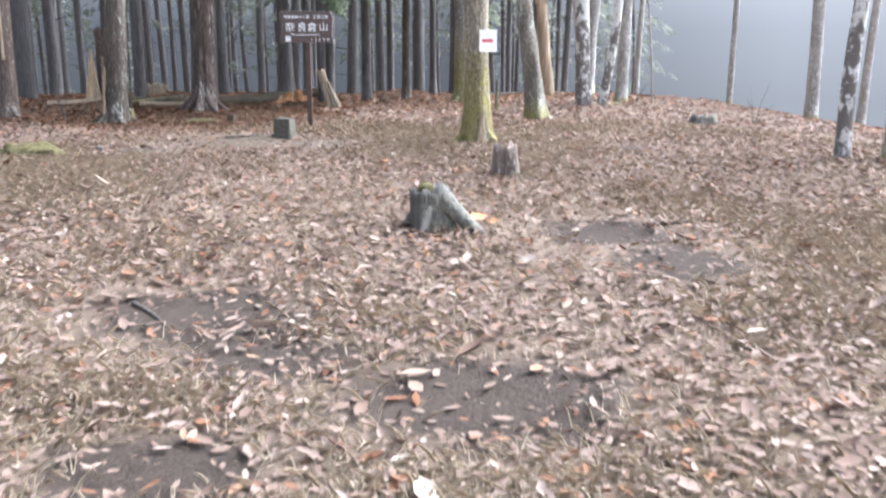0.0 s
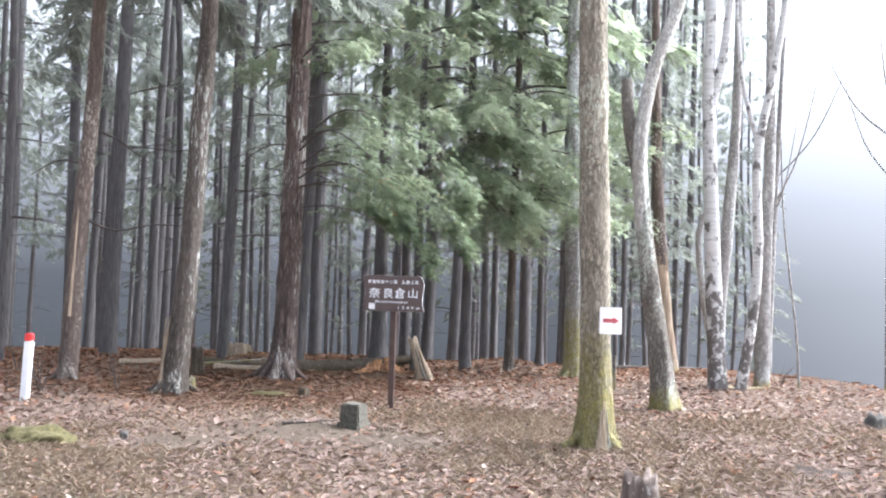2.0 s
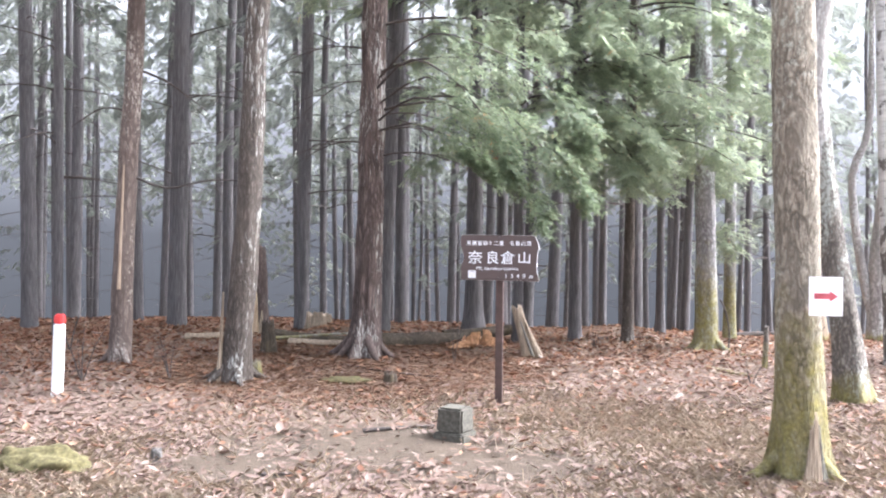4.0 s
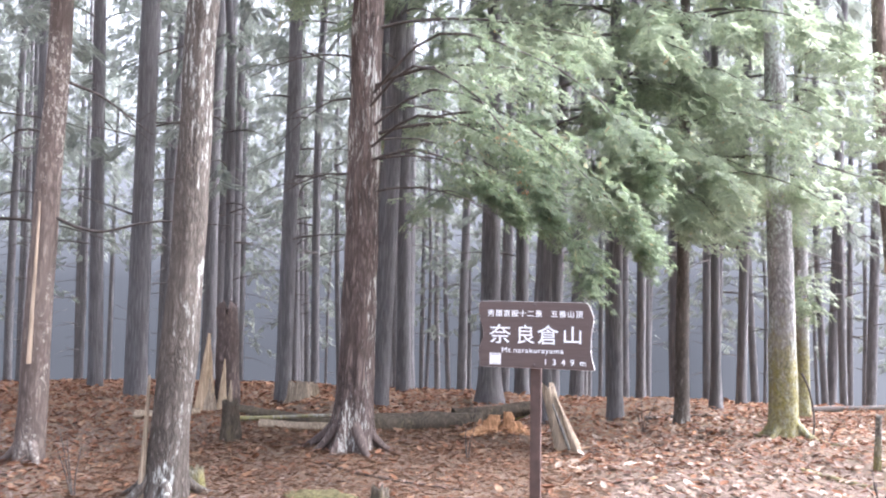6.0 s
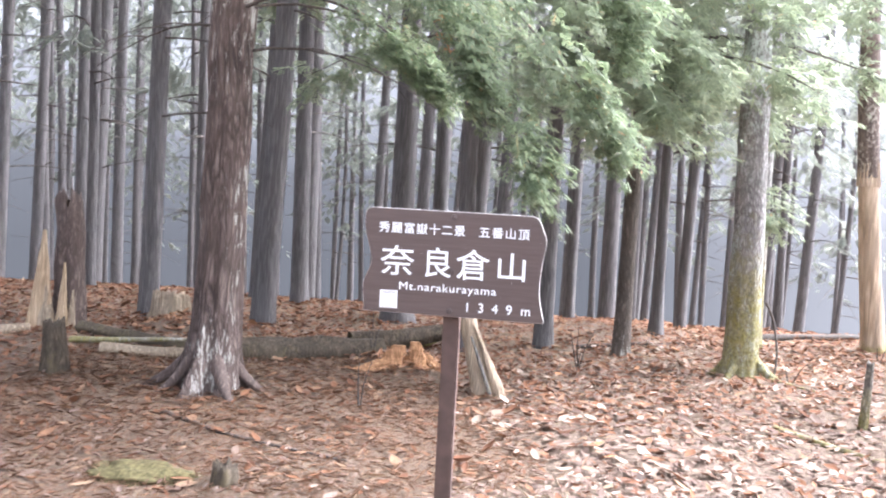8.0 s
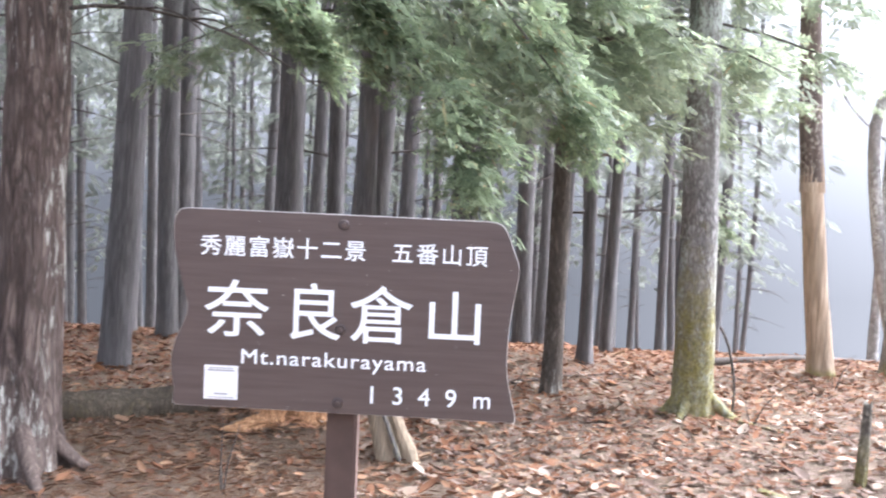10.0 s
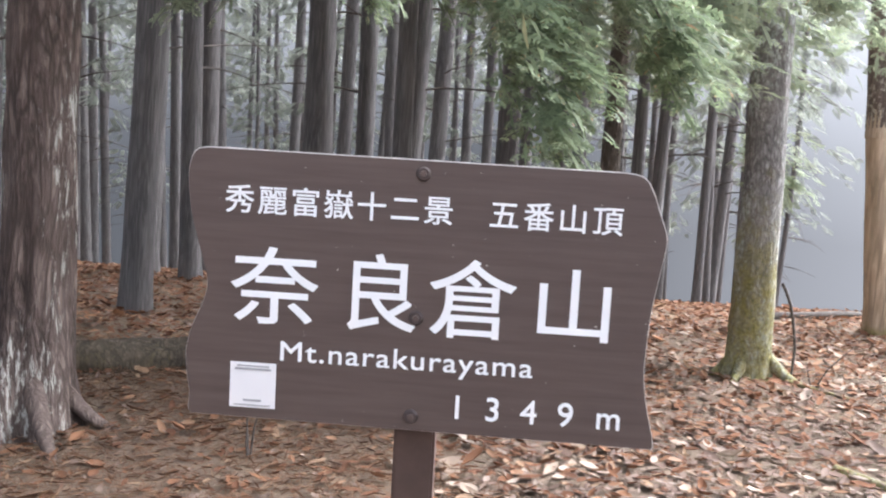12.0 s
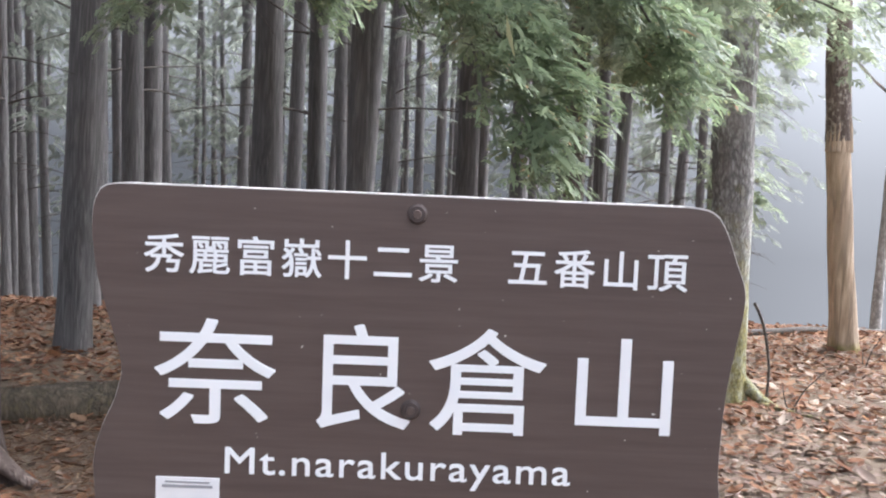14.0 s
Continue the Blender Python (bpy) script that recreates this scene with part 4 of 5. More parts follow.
# ---- summit board ----
def summit_board():
    px, py = -1.757, 11.309
    ground = gz(px, py)
    top = 1.744
    sign = base("summit_sign", (px, py, ground - 0.05), "brown summit board with white lettering on a post", "sign")
    dz = -(ground - 0.05)
    left = [(-0.294, -0.005), (-0.316, -0.003), (-0.327, 0.010), (-0.331, 0.038), (-0.326, 0.085), (-0.314, 0.130), (-0.303, 0.168), (-0.300, 0.190), (-0.307, 0.218), (-0.320, 0.248), (-0.328, 0.280), (-0.327, 0.318), (-0.322, 0.350), (-0.324, 0.370), (-0.319, 0.378)]
    right = [(0.339, 0.383), (0.341, 0.372), (0.329, 0.325), (0.322, 0.285), (0.321, 0.250), (0.324, 0.190), (0.331, 0.140), (0.337, 0.100), (0.336, 0.078), (0.325, 0.050), (0.317, 0.028), (0.306, 0.008), (0.292, 0.0), (0.272, -0.002)]

    def smooth(line):
        return [(p.x, p.y) for p in stem_points([(a, b, 0) for a, b in line], 0.008)]

    outline = [(a, -b) for a, b in smooth(left) + smooth(right)]

    def slab(points, y0, y1):
        bm = bmesh.new()
        front = [bm.verts.new((a, y0, top + dz + b)) for a, b in points]
        back = [bm.verts.new((a, y1, top + dz + b)) for a, b in points]
        bm.faces.new(front)
        bm.faces.new(back[::-1])
        n = len(points)
        for i in range(n):
            bm.faces.new((front[i], back[i], back[(i + 1) % n], front[(i + 1) % n]))
        bmesh.ops.recalc_face_normals(bm, faces=bm.faces)
        return bm

    cx, cz = 0.003, -0.19
    inner = [(cx + (a - cx) * 0.9955, cz + (b - cz) * 0.9925) for a, b in outline]
    part("board", slab(inner, -0.016, -0.0125), M_BOARD, sign, "brown wood-grain face of the board")
    part("board_edge", slab(outline, -0.0125, 0.010), M_EDGE_LIGHT, sign, "thin edge of the board in a painted edge-light tone")
    bm = bmesh.new()
    ph = top + 0.002 + dz
    box(bm, (0.060, 0.050, ph), (0.004, 0.036, ph / 2), 0.004)
    part("post", bm, M_POST, sign, "square brown painted post")
    for off in (0.016, 0.217, 0.359):
        bm = bmesh.new()
        bmesh.ops.create_cone(bm, cap_ends=True, segments=20, radius1=0.0105, radius2=0.008, depth=0.005, matrix=pose(-0.001, -0.0185, top + dz - off, 90))
        bolt = part("bolt", bm, M_BOLT, sign, "dark screw with a washer")
        bm = bmesh.new()
        bmesh.ops.create_cone(bm, cap_ends=True, segments=12, radius1=0.0045, radius2=0.004, depth=0.003, matrix=pose(-0.001, -0.0225, top + dz - off, 90))
        part("screw_head", bm, M_BOARD, bolt)

    def lettering(text, x, drop, size, stretch=1.0, bold=0.0, align="LEFT", spacing=1.0, fill=None):
        """Writing as a mesh; bold: how far its strokes are thickened, by shifted copies in thin layers."""
        cu = bpy.data.curves.new("writing", "FONT")
        cu.body, cu.size, cu.extrude, cu.align_x, cu.space_character = text, size, 0.0003, align, spacing
        ob = new("writing", cu)
        me = bpy.data.meshes.new_from_object(ob.evaluated_get(bpy.context.evaluated_depsgraph_get()))
        bpy.data.objects.remove(ob)
        me.name = "lettering"
        me.materials.clear()
        me.materials.append(M_LETTER)
        flat = [(v.co.x * stretch, v.co.y, v.co.z) for v in me.vertices]
        if fill:
            (x0, x1), (d0, d1) = fill
            lo, hi = [min(v[i] for v in flat) for i in (0, 1)], [max(v[i] for v in flat) for i in (0, 1)]
            flat = [(x0 - x + (a - lo[0]) / (hi[0] - lo[0]) * (x1 - x0), drop - d1 + (b - lo[1]) / (hi[1] - lo[1]) * (d1 - d0), c) for a, b, c in flat]
        polys = [tuple(p.vertices) for p in me.polygons]
        shifts = [(0, 0)] + ([(bold * math.cos(a), bold * math.sin(a)) for a in (0.8, 2.35, 3.93, 5.5)] if bold else [])
        verts, faces = [], []
        for k, (sx, sz) in enumerate(shifts):
            n = len(verts)
            verts += [(x + a + sx, -0.0167 - 0.00013 * k - c, top + dz - drop + b + sz) for a, b, c in flat]
            faces += [tuple(i + n for i in p) for p in polys]
        part_of("lettering", mesh("lettering", verts, faces, M_LETTER), sign, "white characters on the board")

    for i, c in enumerate("秀麗富嶽十二景"):
        lettering(c, -0.256 + i * 0.0464, 0.0808, 0.042, 1.02, 0.0006, "CENTER")
    for i, c in enumerate("五番山頂"):
        lettering(c, 0.113 + i * 0.0472, 0.0812, 0.042, 1.02, 0.0006, "CENTER")
    for c, wide, high in zip("奈良倉山", ((-0.264, -0.141), (-0.097, -0.002), (0.017, 0.136), (0.169, 0.266)), ((0.131, 0.239), (0.131, 0.239), (0.131, 0.241), (0.136, 0.234))):
        lettering(c, 0.0, 0.2, 0.116, 1.0, 0.0010, "LEFT", 1.0, (wide, high))
    lettering("Mt.narakurayama", -0.194, 0.291, 0.040, 1.18, 0.0004, "LEFT", 1.10)
    for x, c in zip((0.064, 0.114, 0.165, 0.216, 0.276), "1349m"):
        lettering(c, x, 0.357, 0.048, 1.0, 0.0005, "CENTER")
    bm = bmesh.new()
    sx, sz = -0.229, top + dz - 0.330
    box(bm, (0.066, 0.0014, 0.066), (sx, -0.0168, sz), 0.0004)
    sticker = part("sticker", bm, M_PAPER, sign, "small white square sticker")
    for dzz, lw, lh in ((0.028, 0.046, 0.002), (0.0235, 0.052, 0.003), (-0.022, 0.026, 0.0028), (-0.029, 0.052, 0.0016)):
        bm = bmesh.new()
        box(bm, (lw, 0.0006, lh), (sx, -0.0179, sz + dzz))
        part("print_line", bm, M_INK, sticker)


summit_board()


# ---- other things on the hilltop ----
def paper_arrow():
    c = Vector((0.425, 9.275, 1.378))
    sheet = base("arrow_notice", c, "white laminated notice with a red arrow on the oak", "notice", turn=3)
    bm = bmesh.new()
    bmesh.ops.create_grid(bm, x_segments=8, y_segments=8, size=0.5)
    for v in bm.verts:
        x, z = v.co.x * 0.178, v.co.y * 0.215
        v.co = Vector((x, 0.006 * math.cos(x * 18) - 0.006, z))
    bmesh.ops.solidify(bm, geom=bm.faces[:], thickness=0.002)
    part("paper_sheet", bm, M_PAPER, sheet, "white paper sheet")
    bm = bmesh.new()
    pts = [(-0.062, 0.016), (0.02, 0.016), (0.02, 0.03), (0.066, 0.0), (0.02, -0.03), (0.02, -0.016), (-0.062, -0.016)]
    bm.faces.new([bm.verts.new((a, -0.006, b)) for a, b in pts])
    bmesh.ops.solidify(bm, geom=bm.faces[:], thickness=0.0015)
    part("arrow", bm, M_RED, sheet, "red printed arrow pointing sideways")


paper_arrow()


def boundary_post():
    x, y = -5.57, 10.7
    post = base("marker_post", (x, y, gz(x, y) - 0.03), "white marker post with a red top in the leaves", "post")
    bm = bmesh.new()
    box(bm, (0.078, 0.078, 0.66), (0, 0, 0.33), 0.008)
    part("shaft", bm, M_WHITE, post)
    bm = bmesh.new()
    box(bm, (0.080, 0.080, 0.085), (0, 0, 0.7025), 0.012, 0.94)
    part("cap", bm, M_REDCAP, post, "red plastic cap")
    post.rotation_euler = (0.0, radians(1.5), radians(8))


boundary_post()


def survey_stone():
    x, y = -1.81, 9.87
    stone = base("survey_stone", (x, y, gz(x, y) - 0.03), "squat weathered granite survey stone on bare soil", "stone", turn=-14)

    def worn(size, z, seed, bevel):
        bm = bmesh.new()
        box(bm, size, (0, 0, z), bevel, 0.96)
        bmesh.ops.subdivide_edges(bm, edges=bm.edges[:], cuts=3, use_grid_fill=True)
        for v in bm.verts:
            v.co += Vector(noise.noise_vector(v.co * 14 + Vector((seed, 0, 0)))) * 0.005
        return bm

    part("plinth", worn((0.235, 0.235, 0.09), 0.04, 1, 0.012), M_STONE, stone)
    part("block", worn((0.195, 0.195, 0.17), 0.165, 2, 0.014), M_STONE, stone)


survey_stone()


def stump(name, place, r, height, label, seed, material=M_STUMP, lobes=0.7, jag=0.04, lean=(0, 0), moss=False, lift=0.05):
    ob = base(name, (place[0], place[1], gz(*place) - lift), label, "stump")
    trunk_part(ob, [(0, 0, 0), (lean[0] * 0.5, lean[1] * 0.5, height * 0.5), (lean[0], lean[1], height)], r, r * 0.82, material, seed, 26, lobes, 0.22, "wood", 0.04, jag)
    if moss:
        bm = bmesh.new()
        bmesh.ops.create_icosphere(bm, subdivisions=3, radius=1.0)
        for v in bm.verts:
            k = 1 + 0.35 * noise.noise(v.co * 3 + Vector((seed, 0, 0)))
            v.co = Vector((v.co.x * r * 0.45 * k, v.co.y * r * 0.45 * k, max(v.co.z, -0.3) * 0.035 * k + height - 0.004)) + Vector((lean[0], lean[1], 0))
        part("moss", bm, M_MOSS, ob, "yellow-green moss on the cut top", True)
    return ob


big = stump("tree_stump", (-0.07, 5.58), 0.115, 0.29, "dark rotting stump with moss on its cut top", 41, jag=0.025, moss=True, lean=(-0.05, 0.0), lobes=0.9)
for i, (a, l, r) in enumerate(((-0.65, 0.40, 0.078), (-1.9, 0.22, 0.045), (2.9, 0.2, 0.05), (0.4, 0.3, 0.05))):
    d = Vector((math.cos(a), math.sin(a), 0))
    stem("root", big, [d * (0.03 + l * t) + Vector((0, 0, 0.24 * (1 - t) ** 1.3 + 0.02)) for t in [k / 6 for k in range(7)]], r, 0.022, M_STUMP, 45 + i, 10)
def curled_leaf(place, turn, size):
    v, f = leaf_template(size, size * 0.55, size * 0.5)
    ob = new("large_leaf", mesh("large_leaf", v, f, M_TAN))
    ob.matrix_basis = pose(place[0], place[1], gz(*place) + 0.03, 25, 0, turn)
    tagged(ob, "large curled orange-brown leaf beside a stump", "leaf")


CURLED = [((0.20, 5.65), 20, 0.15), ((0.30, 5.55), -40, 0.10)]
stump("tree_stump", (0.50, 7.35), 0.105, 0.30, "small splintered stump with a jagged top", 42, M_BROWN, jag=0.06, lobes=0.6)
stump("tree_stump", (3.45, 11.9), 0.17, 0.17, "low worn stump sunk in the leaves", 43, jag=0.03)
stump("stub", (0.81, 14.65), 0.030, 0.54, "knobby upright dead stub in the leaves", 44, M_OAK_DARK, jag=0.02, lobes=0.2, lean=(0.02, 0))
stump("stub", (-4.35, 12.1), 0.05, 0.22, "rotten stub beside a lichened trunk", 49, M_OAK_DARK, jag=0.03)
stump("stub", (-3.55, 9.0), 0.03, 0.12, "small dead stub in the leaves", 46, jag=0.02)



def splinter(name, parent, foot, tip, width, thick, material, seed, label="", taper=0.93):
    """A torn blade of wood: broad and flat at its foot, ragged towards the tip."""
    foot, tip = Vector(foot), Vector(tip)
    verts, faces, seg, n = [], [], 10, 12
    for i in range(n + 1):
        t = i / n
        c = foot.lerp(tip, t)
        w = width * (1 - taper * t ** 1.2) * (1 + 0.22 * noise.noise((seed, 5 * t, 0)))
        for j in range(seg):
            a = 2 * math.pi * j / seg
            k = 1 + 0.25 * noise.noise((seed + 2 * math.cos(a), 2 * math.sin(a), 7 * t))
            verts.append(c + Vector((math.cos(a) * w * 0.5 * k, math.sin(a) * thick * 0.5 * (1 - 0.6 * t) * k, 0)))
    for i in range(n):
        for j in range(seg):
            a, b = i * seg + j, i * seg + (j + 1) % seg
            faces.append((a, b, b + seg, a + seg))
    faces.append(tuple(range(n * seg, (n + 1) * seg)))
    return part_of(name, mesh(name, verts, faces, material), parent, label)


broken = stump("broken_trunk", (-6.13, 15.9), 0.15, 1.34, "broken dark cedar trunk with a torn pale side", 47, M_ROOT, 0.25, 0.10, lift=0.06)
splinter("torn_splinter", broken, (-0.18, -0.19, 0.0), (-0.165, -0.15, 1.02), 0.30, 0.10, M_TORN, 480, "tall pale splinter of torn wood")
splinter("torn_splinter", broken, (0.04, -0.19, 0.0), (0.05, -0.15, 0.72), 0.15, 0.08, M_TORN, 481, "pale splinter of torn wood")
splinter("torn_splinter", broken, (-0.10, -0.20, 0.0), (-0.12, -0.17, 0.50), 0.24, 0.12, M_SPLIT, 482, "crumbling yellowish wood at the foot")
splinter("torn_splinter", broken, (0.12, -0.16, 0.0), (0.13, -0.13, 0.46), 0.12, 0.07, M_SPLIT, 483, "short splinter of torn wood")
stump("stub", (-5.16, 14.2), 0.085, 0.44, "dark mossy stub before a broken trunk", 50, M_LOG, 0.4, 0.05, lean=(-0.03, 0))
stump("rotten_stump", (-5.55, 16.9), 0.20, 0.34, "low tan stump of crumbling wood", 52, M_SPLIT, 0.5, 0.05)

snag = base("leaning_snag", (-1.93, 14.6, gz(-1.93, 14.6) - 0.05), "short leaning snag of split pale wood", "stump")
trunk_part(snag, [(0.02, 0, 0), (-0.05, 0, 0.32), (-0.15, 0.02, 0.66)], 0.078, 0.060, M_SPLIT, 48, 20, 0.35, 0.35, "wood", 0.04, 0.05)
splinter("leg", snag, (0.16, -0.02, 0.0), (-0.07, -0.02, 0.58), 0.12, 0.12, M_SPLIT, 484, "split leg of the snag")
stem("crack", snag, [Vector((0.07 - 0.16 * t, -0.085 + 0.012 * t, 0.08 + 0.42 * t)) for t in [k / 6 for k in range(7)]], 0.016, 0.008, M_STUMP, 486, 6, "dark mossy crack between the legs")

for i in range(9):
    a = math.pi * (1.08 + 0.105 * i)
    x, y = math.cos(a) * 0.112 - 0.21, math.sin(a) * 0.112
    splinter("bare_strip", dead_tree, (x, y, 1.9), (x - 0.005, y, 2.06 + 0.16 * abs(math.sin(2.3 * i + 0.5))), 0.05, 0.02, M_PALE, 520 + i, "strip where the bark tore off")

shards = base("torn_wood", (-2.64, 14.98, gz(-2.64, 14.98) - 0.03), "rotten orange wood torn open in the leaves", "wood")
for i, (fx, fy, tx, tz, w) in enumerate(((-0.12, 0.0, -0.02, 0.20, 0.20), (0.0, 0.06, 0.12, 0.13, 0.18), (0.15, 0.05, 0.10, 0.23, 0.15), (-0.25, -0.05, -0.12, 0.09, 0.22), (0.28, 0.10, 0.18, 0.13, 0.14))):
    splinter("shard", shards, (fx, fy, 0), (tx, fy + 0.06, tz), w * 1.15, 0.09, M_ORANGE, 490 + i, "", 0.5)


def log(name, a, b, r0, r1, label, seed, material=M_LOG, category="log", rise=0.0, sink=0.7):
    ob = base(name, (a[0], a[1], gz(*a)), label, category)
    d = Vector((b[0] - a[0], b[1] - a[1], gz(*b) - gz(*a)))
    rng = random.Random(seed)
    mid = d * 0.5 + Vector((rng.uniform(-0.1, 0.1) * d.length, rng.uniform(-0.1, 0.1) * d.length, 0)) * 0.6
    mid.z = gz(a[0] + mid.x, a[1] + mid.y) - gz(*a)
    lift = Vector((0, 0, sink * r0))
    up = Vector((0, 0, rise))
    trunk_part(ob, [Vector((0, 0, 0)) + lift, mid + lift + up * 0.5, d + lift + up], r0, r1, material, seed, 14, 0.0, 0.3 if r0 > 0.05 else 0.15, "stem", 0.1)
    return ob


log("fallen_log", (-4.25, 15.15), (-2.95, 15.75), 0.15, 0.12, "thick mossy log half sunk in brown needles", 61, sink=0.25)
log("fallen_log", (-3.3, 15.9), (-2.45, 16.55), 0.10, 0.07, "dark log propped up among red-brown leaves", 77, M_LOG, rise=0.15, sink=0.4)
log("fallen_log", (-2.75, 16.45), (-2.35, 16.6), 0.03, 0.022, "peeled white stick on a dark log", 78, M_GREY, rise=0.2)
log("fallen_log", (-6.9, 15.2), (-6.2, 15.4), 0.06, 0.05, "weathered pale log beside the broken trunk", 62, M_SPLIT)
log("fallen_log", (-5.75, 15.5), (-4.35, 15.25), 0.07, 0.05, "brown fallen log behind the stout cedar", 79)
log("fallen_log", (-5.2, 14.9), (-4.4, 15.05), 0.055, 0.04, "splintered pale log behind the stout cedar", 63, M_SPLIT)
log("fallen_branch", (-5.6, 15.1), (-4.35, 14.85), 0.03, 0.012, "bent dry branch across the rotten logs", 80, M_GREY, "branch", rise=0.18)
log("fallen_branch", (-1.2, 17.0), (0.1, 18.0), 0.022, 0.01, "dark fallen branch on the leaves", 64, M_TWIG, "branch")
log("fallen_branch", (0.9, 18.9), (3.6, 20.2), 0.05, 0.02, "dark fallen branch lying across the slope", 65, M_TWIG, "branch")
log("fallen_branch", (-3.9, 13.4), (-2.5, 12.8), 0.016, 0.006, "thin dry branch on the leaves", 66, M_TWIG, "branch")
log("fallen_branch", (1.25, 5.55), (2.5, 5.75), 0.013, 0.006, "thin dark branch lying by bare soil", 67, M_TWIG, "branch")
log("fallen_branch", (-2.75, 8.72), (-2.45, 8.80), 0.012, 0.008, "short broken stick on bare soil", 68, M_TWIG, "branch")
log("fallen_branch", (-2.35, 8.74), (-2.1, 8.82), 0.012, 0.008, "short broken stick on bare soil", 69, M_TWIG, "branch")
log("fallen_branch", (-2.5, 9.95), (-2.05, 10.25), 0.016, 0.006, "crooked stick at the soil's edge", 70, M_TWIG, "branch")
log("fallen_branch", (2.3, 15.0), (3.1, 15.5), 0.03, 0.02, "grey fallen branch at the birches' feet", 71, M_GREY, "branch")
log("fallen_branch", (0.15, 14.4), (0.65, 13.75), 0.025, 0.012, "pale lichened stick in the leaves", 72, M_GREY, "branch")
log("fallen_branch", (0.5, 16.2), (0.85, 15.85), 0.018, 0.006, "pale peeled stick by the mossy foot", 73, M_GREY, "branch")
log("fallen_branch", (-1.5, 4.2), (-1.25, 3.9), 0.012, 0.006, "short grey stick on dark soil", 74, M_TWIG, "branch")
log("fallen_branch", (-7.2, 11.6), (-6.0, 12.2), 0.014, 0.006, "thin dry branch beside the brown tree", 75, M_TWIG, "branch")


def moss_patch(place, size, seed, height=0.03):
    bm = bmesh.new()
    bmesh.ops.create_icosphere(bm, subdivisions=4, radius=1.0)
    for v in bm.verts:
        k = 1 + 0.4 * noise.noise(v.co * 2.4 + Vector((seed, 0, 0))) + 0.12 * noise.noise(v.co * 9)
        v.co = Vector((v.co.x * size * k, v.co.y * size * 0.6 * k, max(v.co.z, -0.4) * height * k))
    me = bpy.data.meshes.new("moss_patch")
    bm.to_mesh(me)
    bm.free()
    me.materials.append(M_MOSS)
    me.shade_smooth()
    ob = new("moss_patch", me)
    ob.location = (*place, gz(*place))
    tagged(ob, "low cushion of yellow-green moss in the leaves", "moss")


moss_patch((-4.05, 8.55), 0.33, 1, 0.13)
stump("stub", (-2.98, 12.25), 0.062, 0.16, "low mossy stub half sunk in the leaves", 51, M_LOG, 0.5, 0.03)
moss_patch((-3.45, 12.3), 0.30, 4, 0.06)
moss_patch((0.95, 14.05), 0.16, 2)
moss_patch((-4.75, 8.3), 0.13, 3)


# twigs and shoots standing in the leaves
def shrub(place, seed, count, height, label="thin leafless shoots standing in the leaves"):
    rng = random.Random(seed)
    ob = base("bare_shrub", (*place, gz(*place) - 0.03), label, "shrub", "leafless shrubs")
    for i in range(count):
        a, l = rng.uniform(0, 6.28), height * rng.uniform(0.5, 1.1)
        d = Vector((math.cos(a), math.sin(a), 0)) * rng.uniform(0.15, 0.6) * l
        stem("shoot", ob, [Vector((0, 0, 0)), d * 0.4 + Vector((0, 0, l * 0.5)), d + Vector((0.03, 0, l))], 0.006, 0.002, M_TWIG, seed + i, 5)


for i, (x, y, n, h) in enumerate(((-5.9, 11.5, 6, 0.7), (-6.8, 11.2, 5, 0.9), (-5.0, 11.6, 4, 0.5), (0.66, 16.1, 2, 0.4), (-3.0, 15.6, 4, 0.5), (-1.2, 15.9, 4, 0.45), (3.4, 16.0, 5, 0.7), (4.0, 11.5, 4, 0.6), (-7.6, 13.6, 5, 0.8), (1.9, 17.6, 2, 0.35), (0.5, 13.2, 3, 0.3), (-2.7, 13.9, 3, 0.35), (4.6, 9.2, 6, 0.8))):
    shrub((x, y), 300 + i * 10, n, h)


# ---- leaves, grass and litter ----
def leaf_template(length, width, curl):
    v = np.array([(0, 0, 0), (0.35, -0.5, 0.1), (0.7, -0.42, 0.16), (1, 0, 0.22), (0.7, 0.42, 0.16), (0.35, 0.5, 0.1), (0.35, 0, 0.0), (0.72, 0, 0.06)], float)
    v = v * np.array([length, width, curl]) - np.array([length / 2, 0, 0])
    f = np.array([(0, 1, 6), (1, 2, 7), (1, 7, 6), (2, 3, 7), (3, 4, 7), (4, 5, 6), (4, 6, 7), (5, 0, 6)])
    return v, f


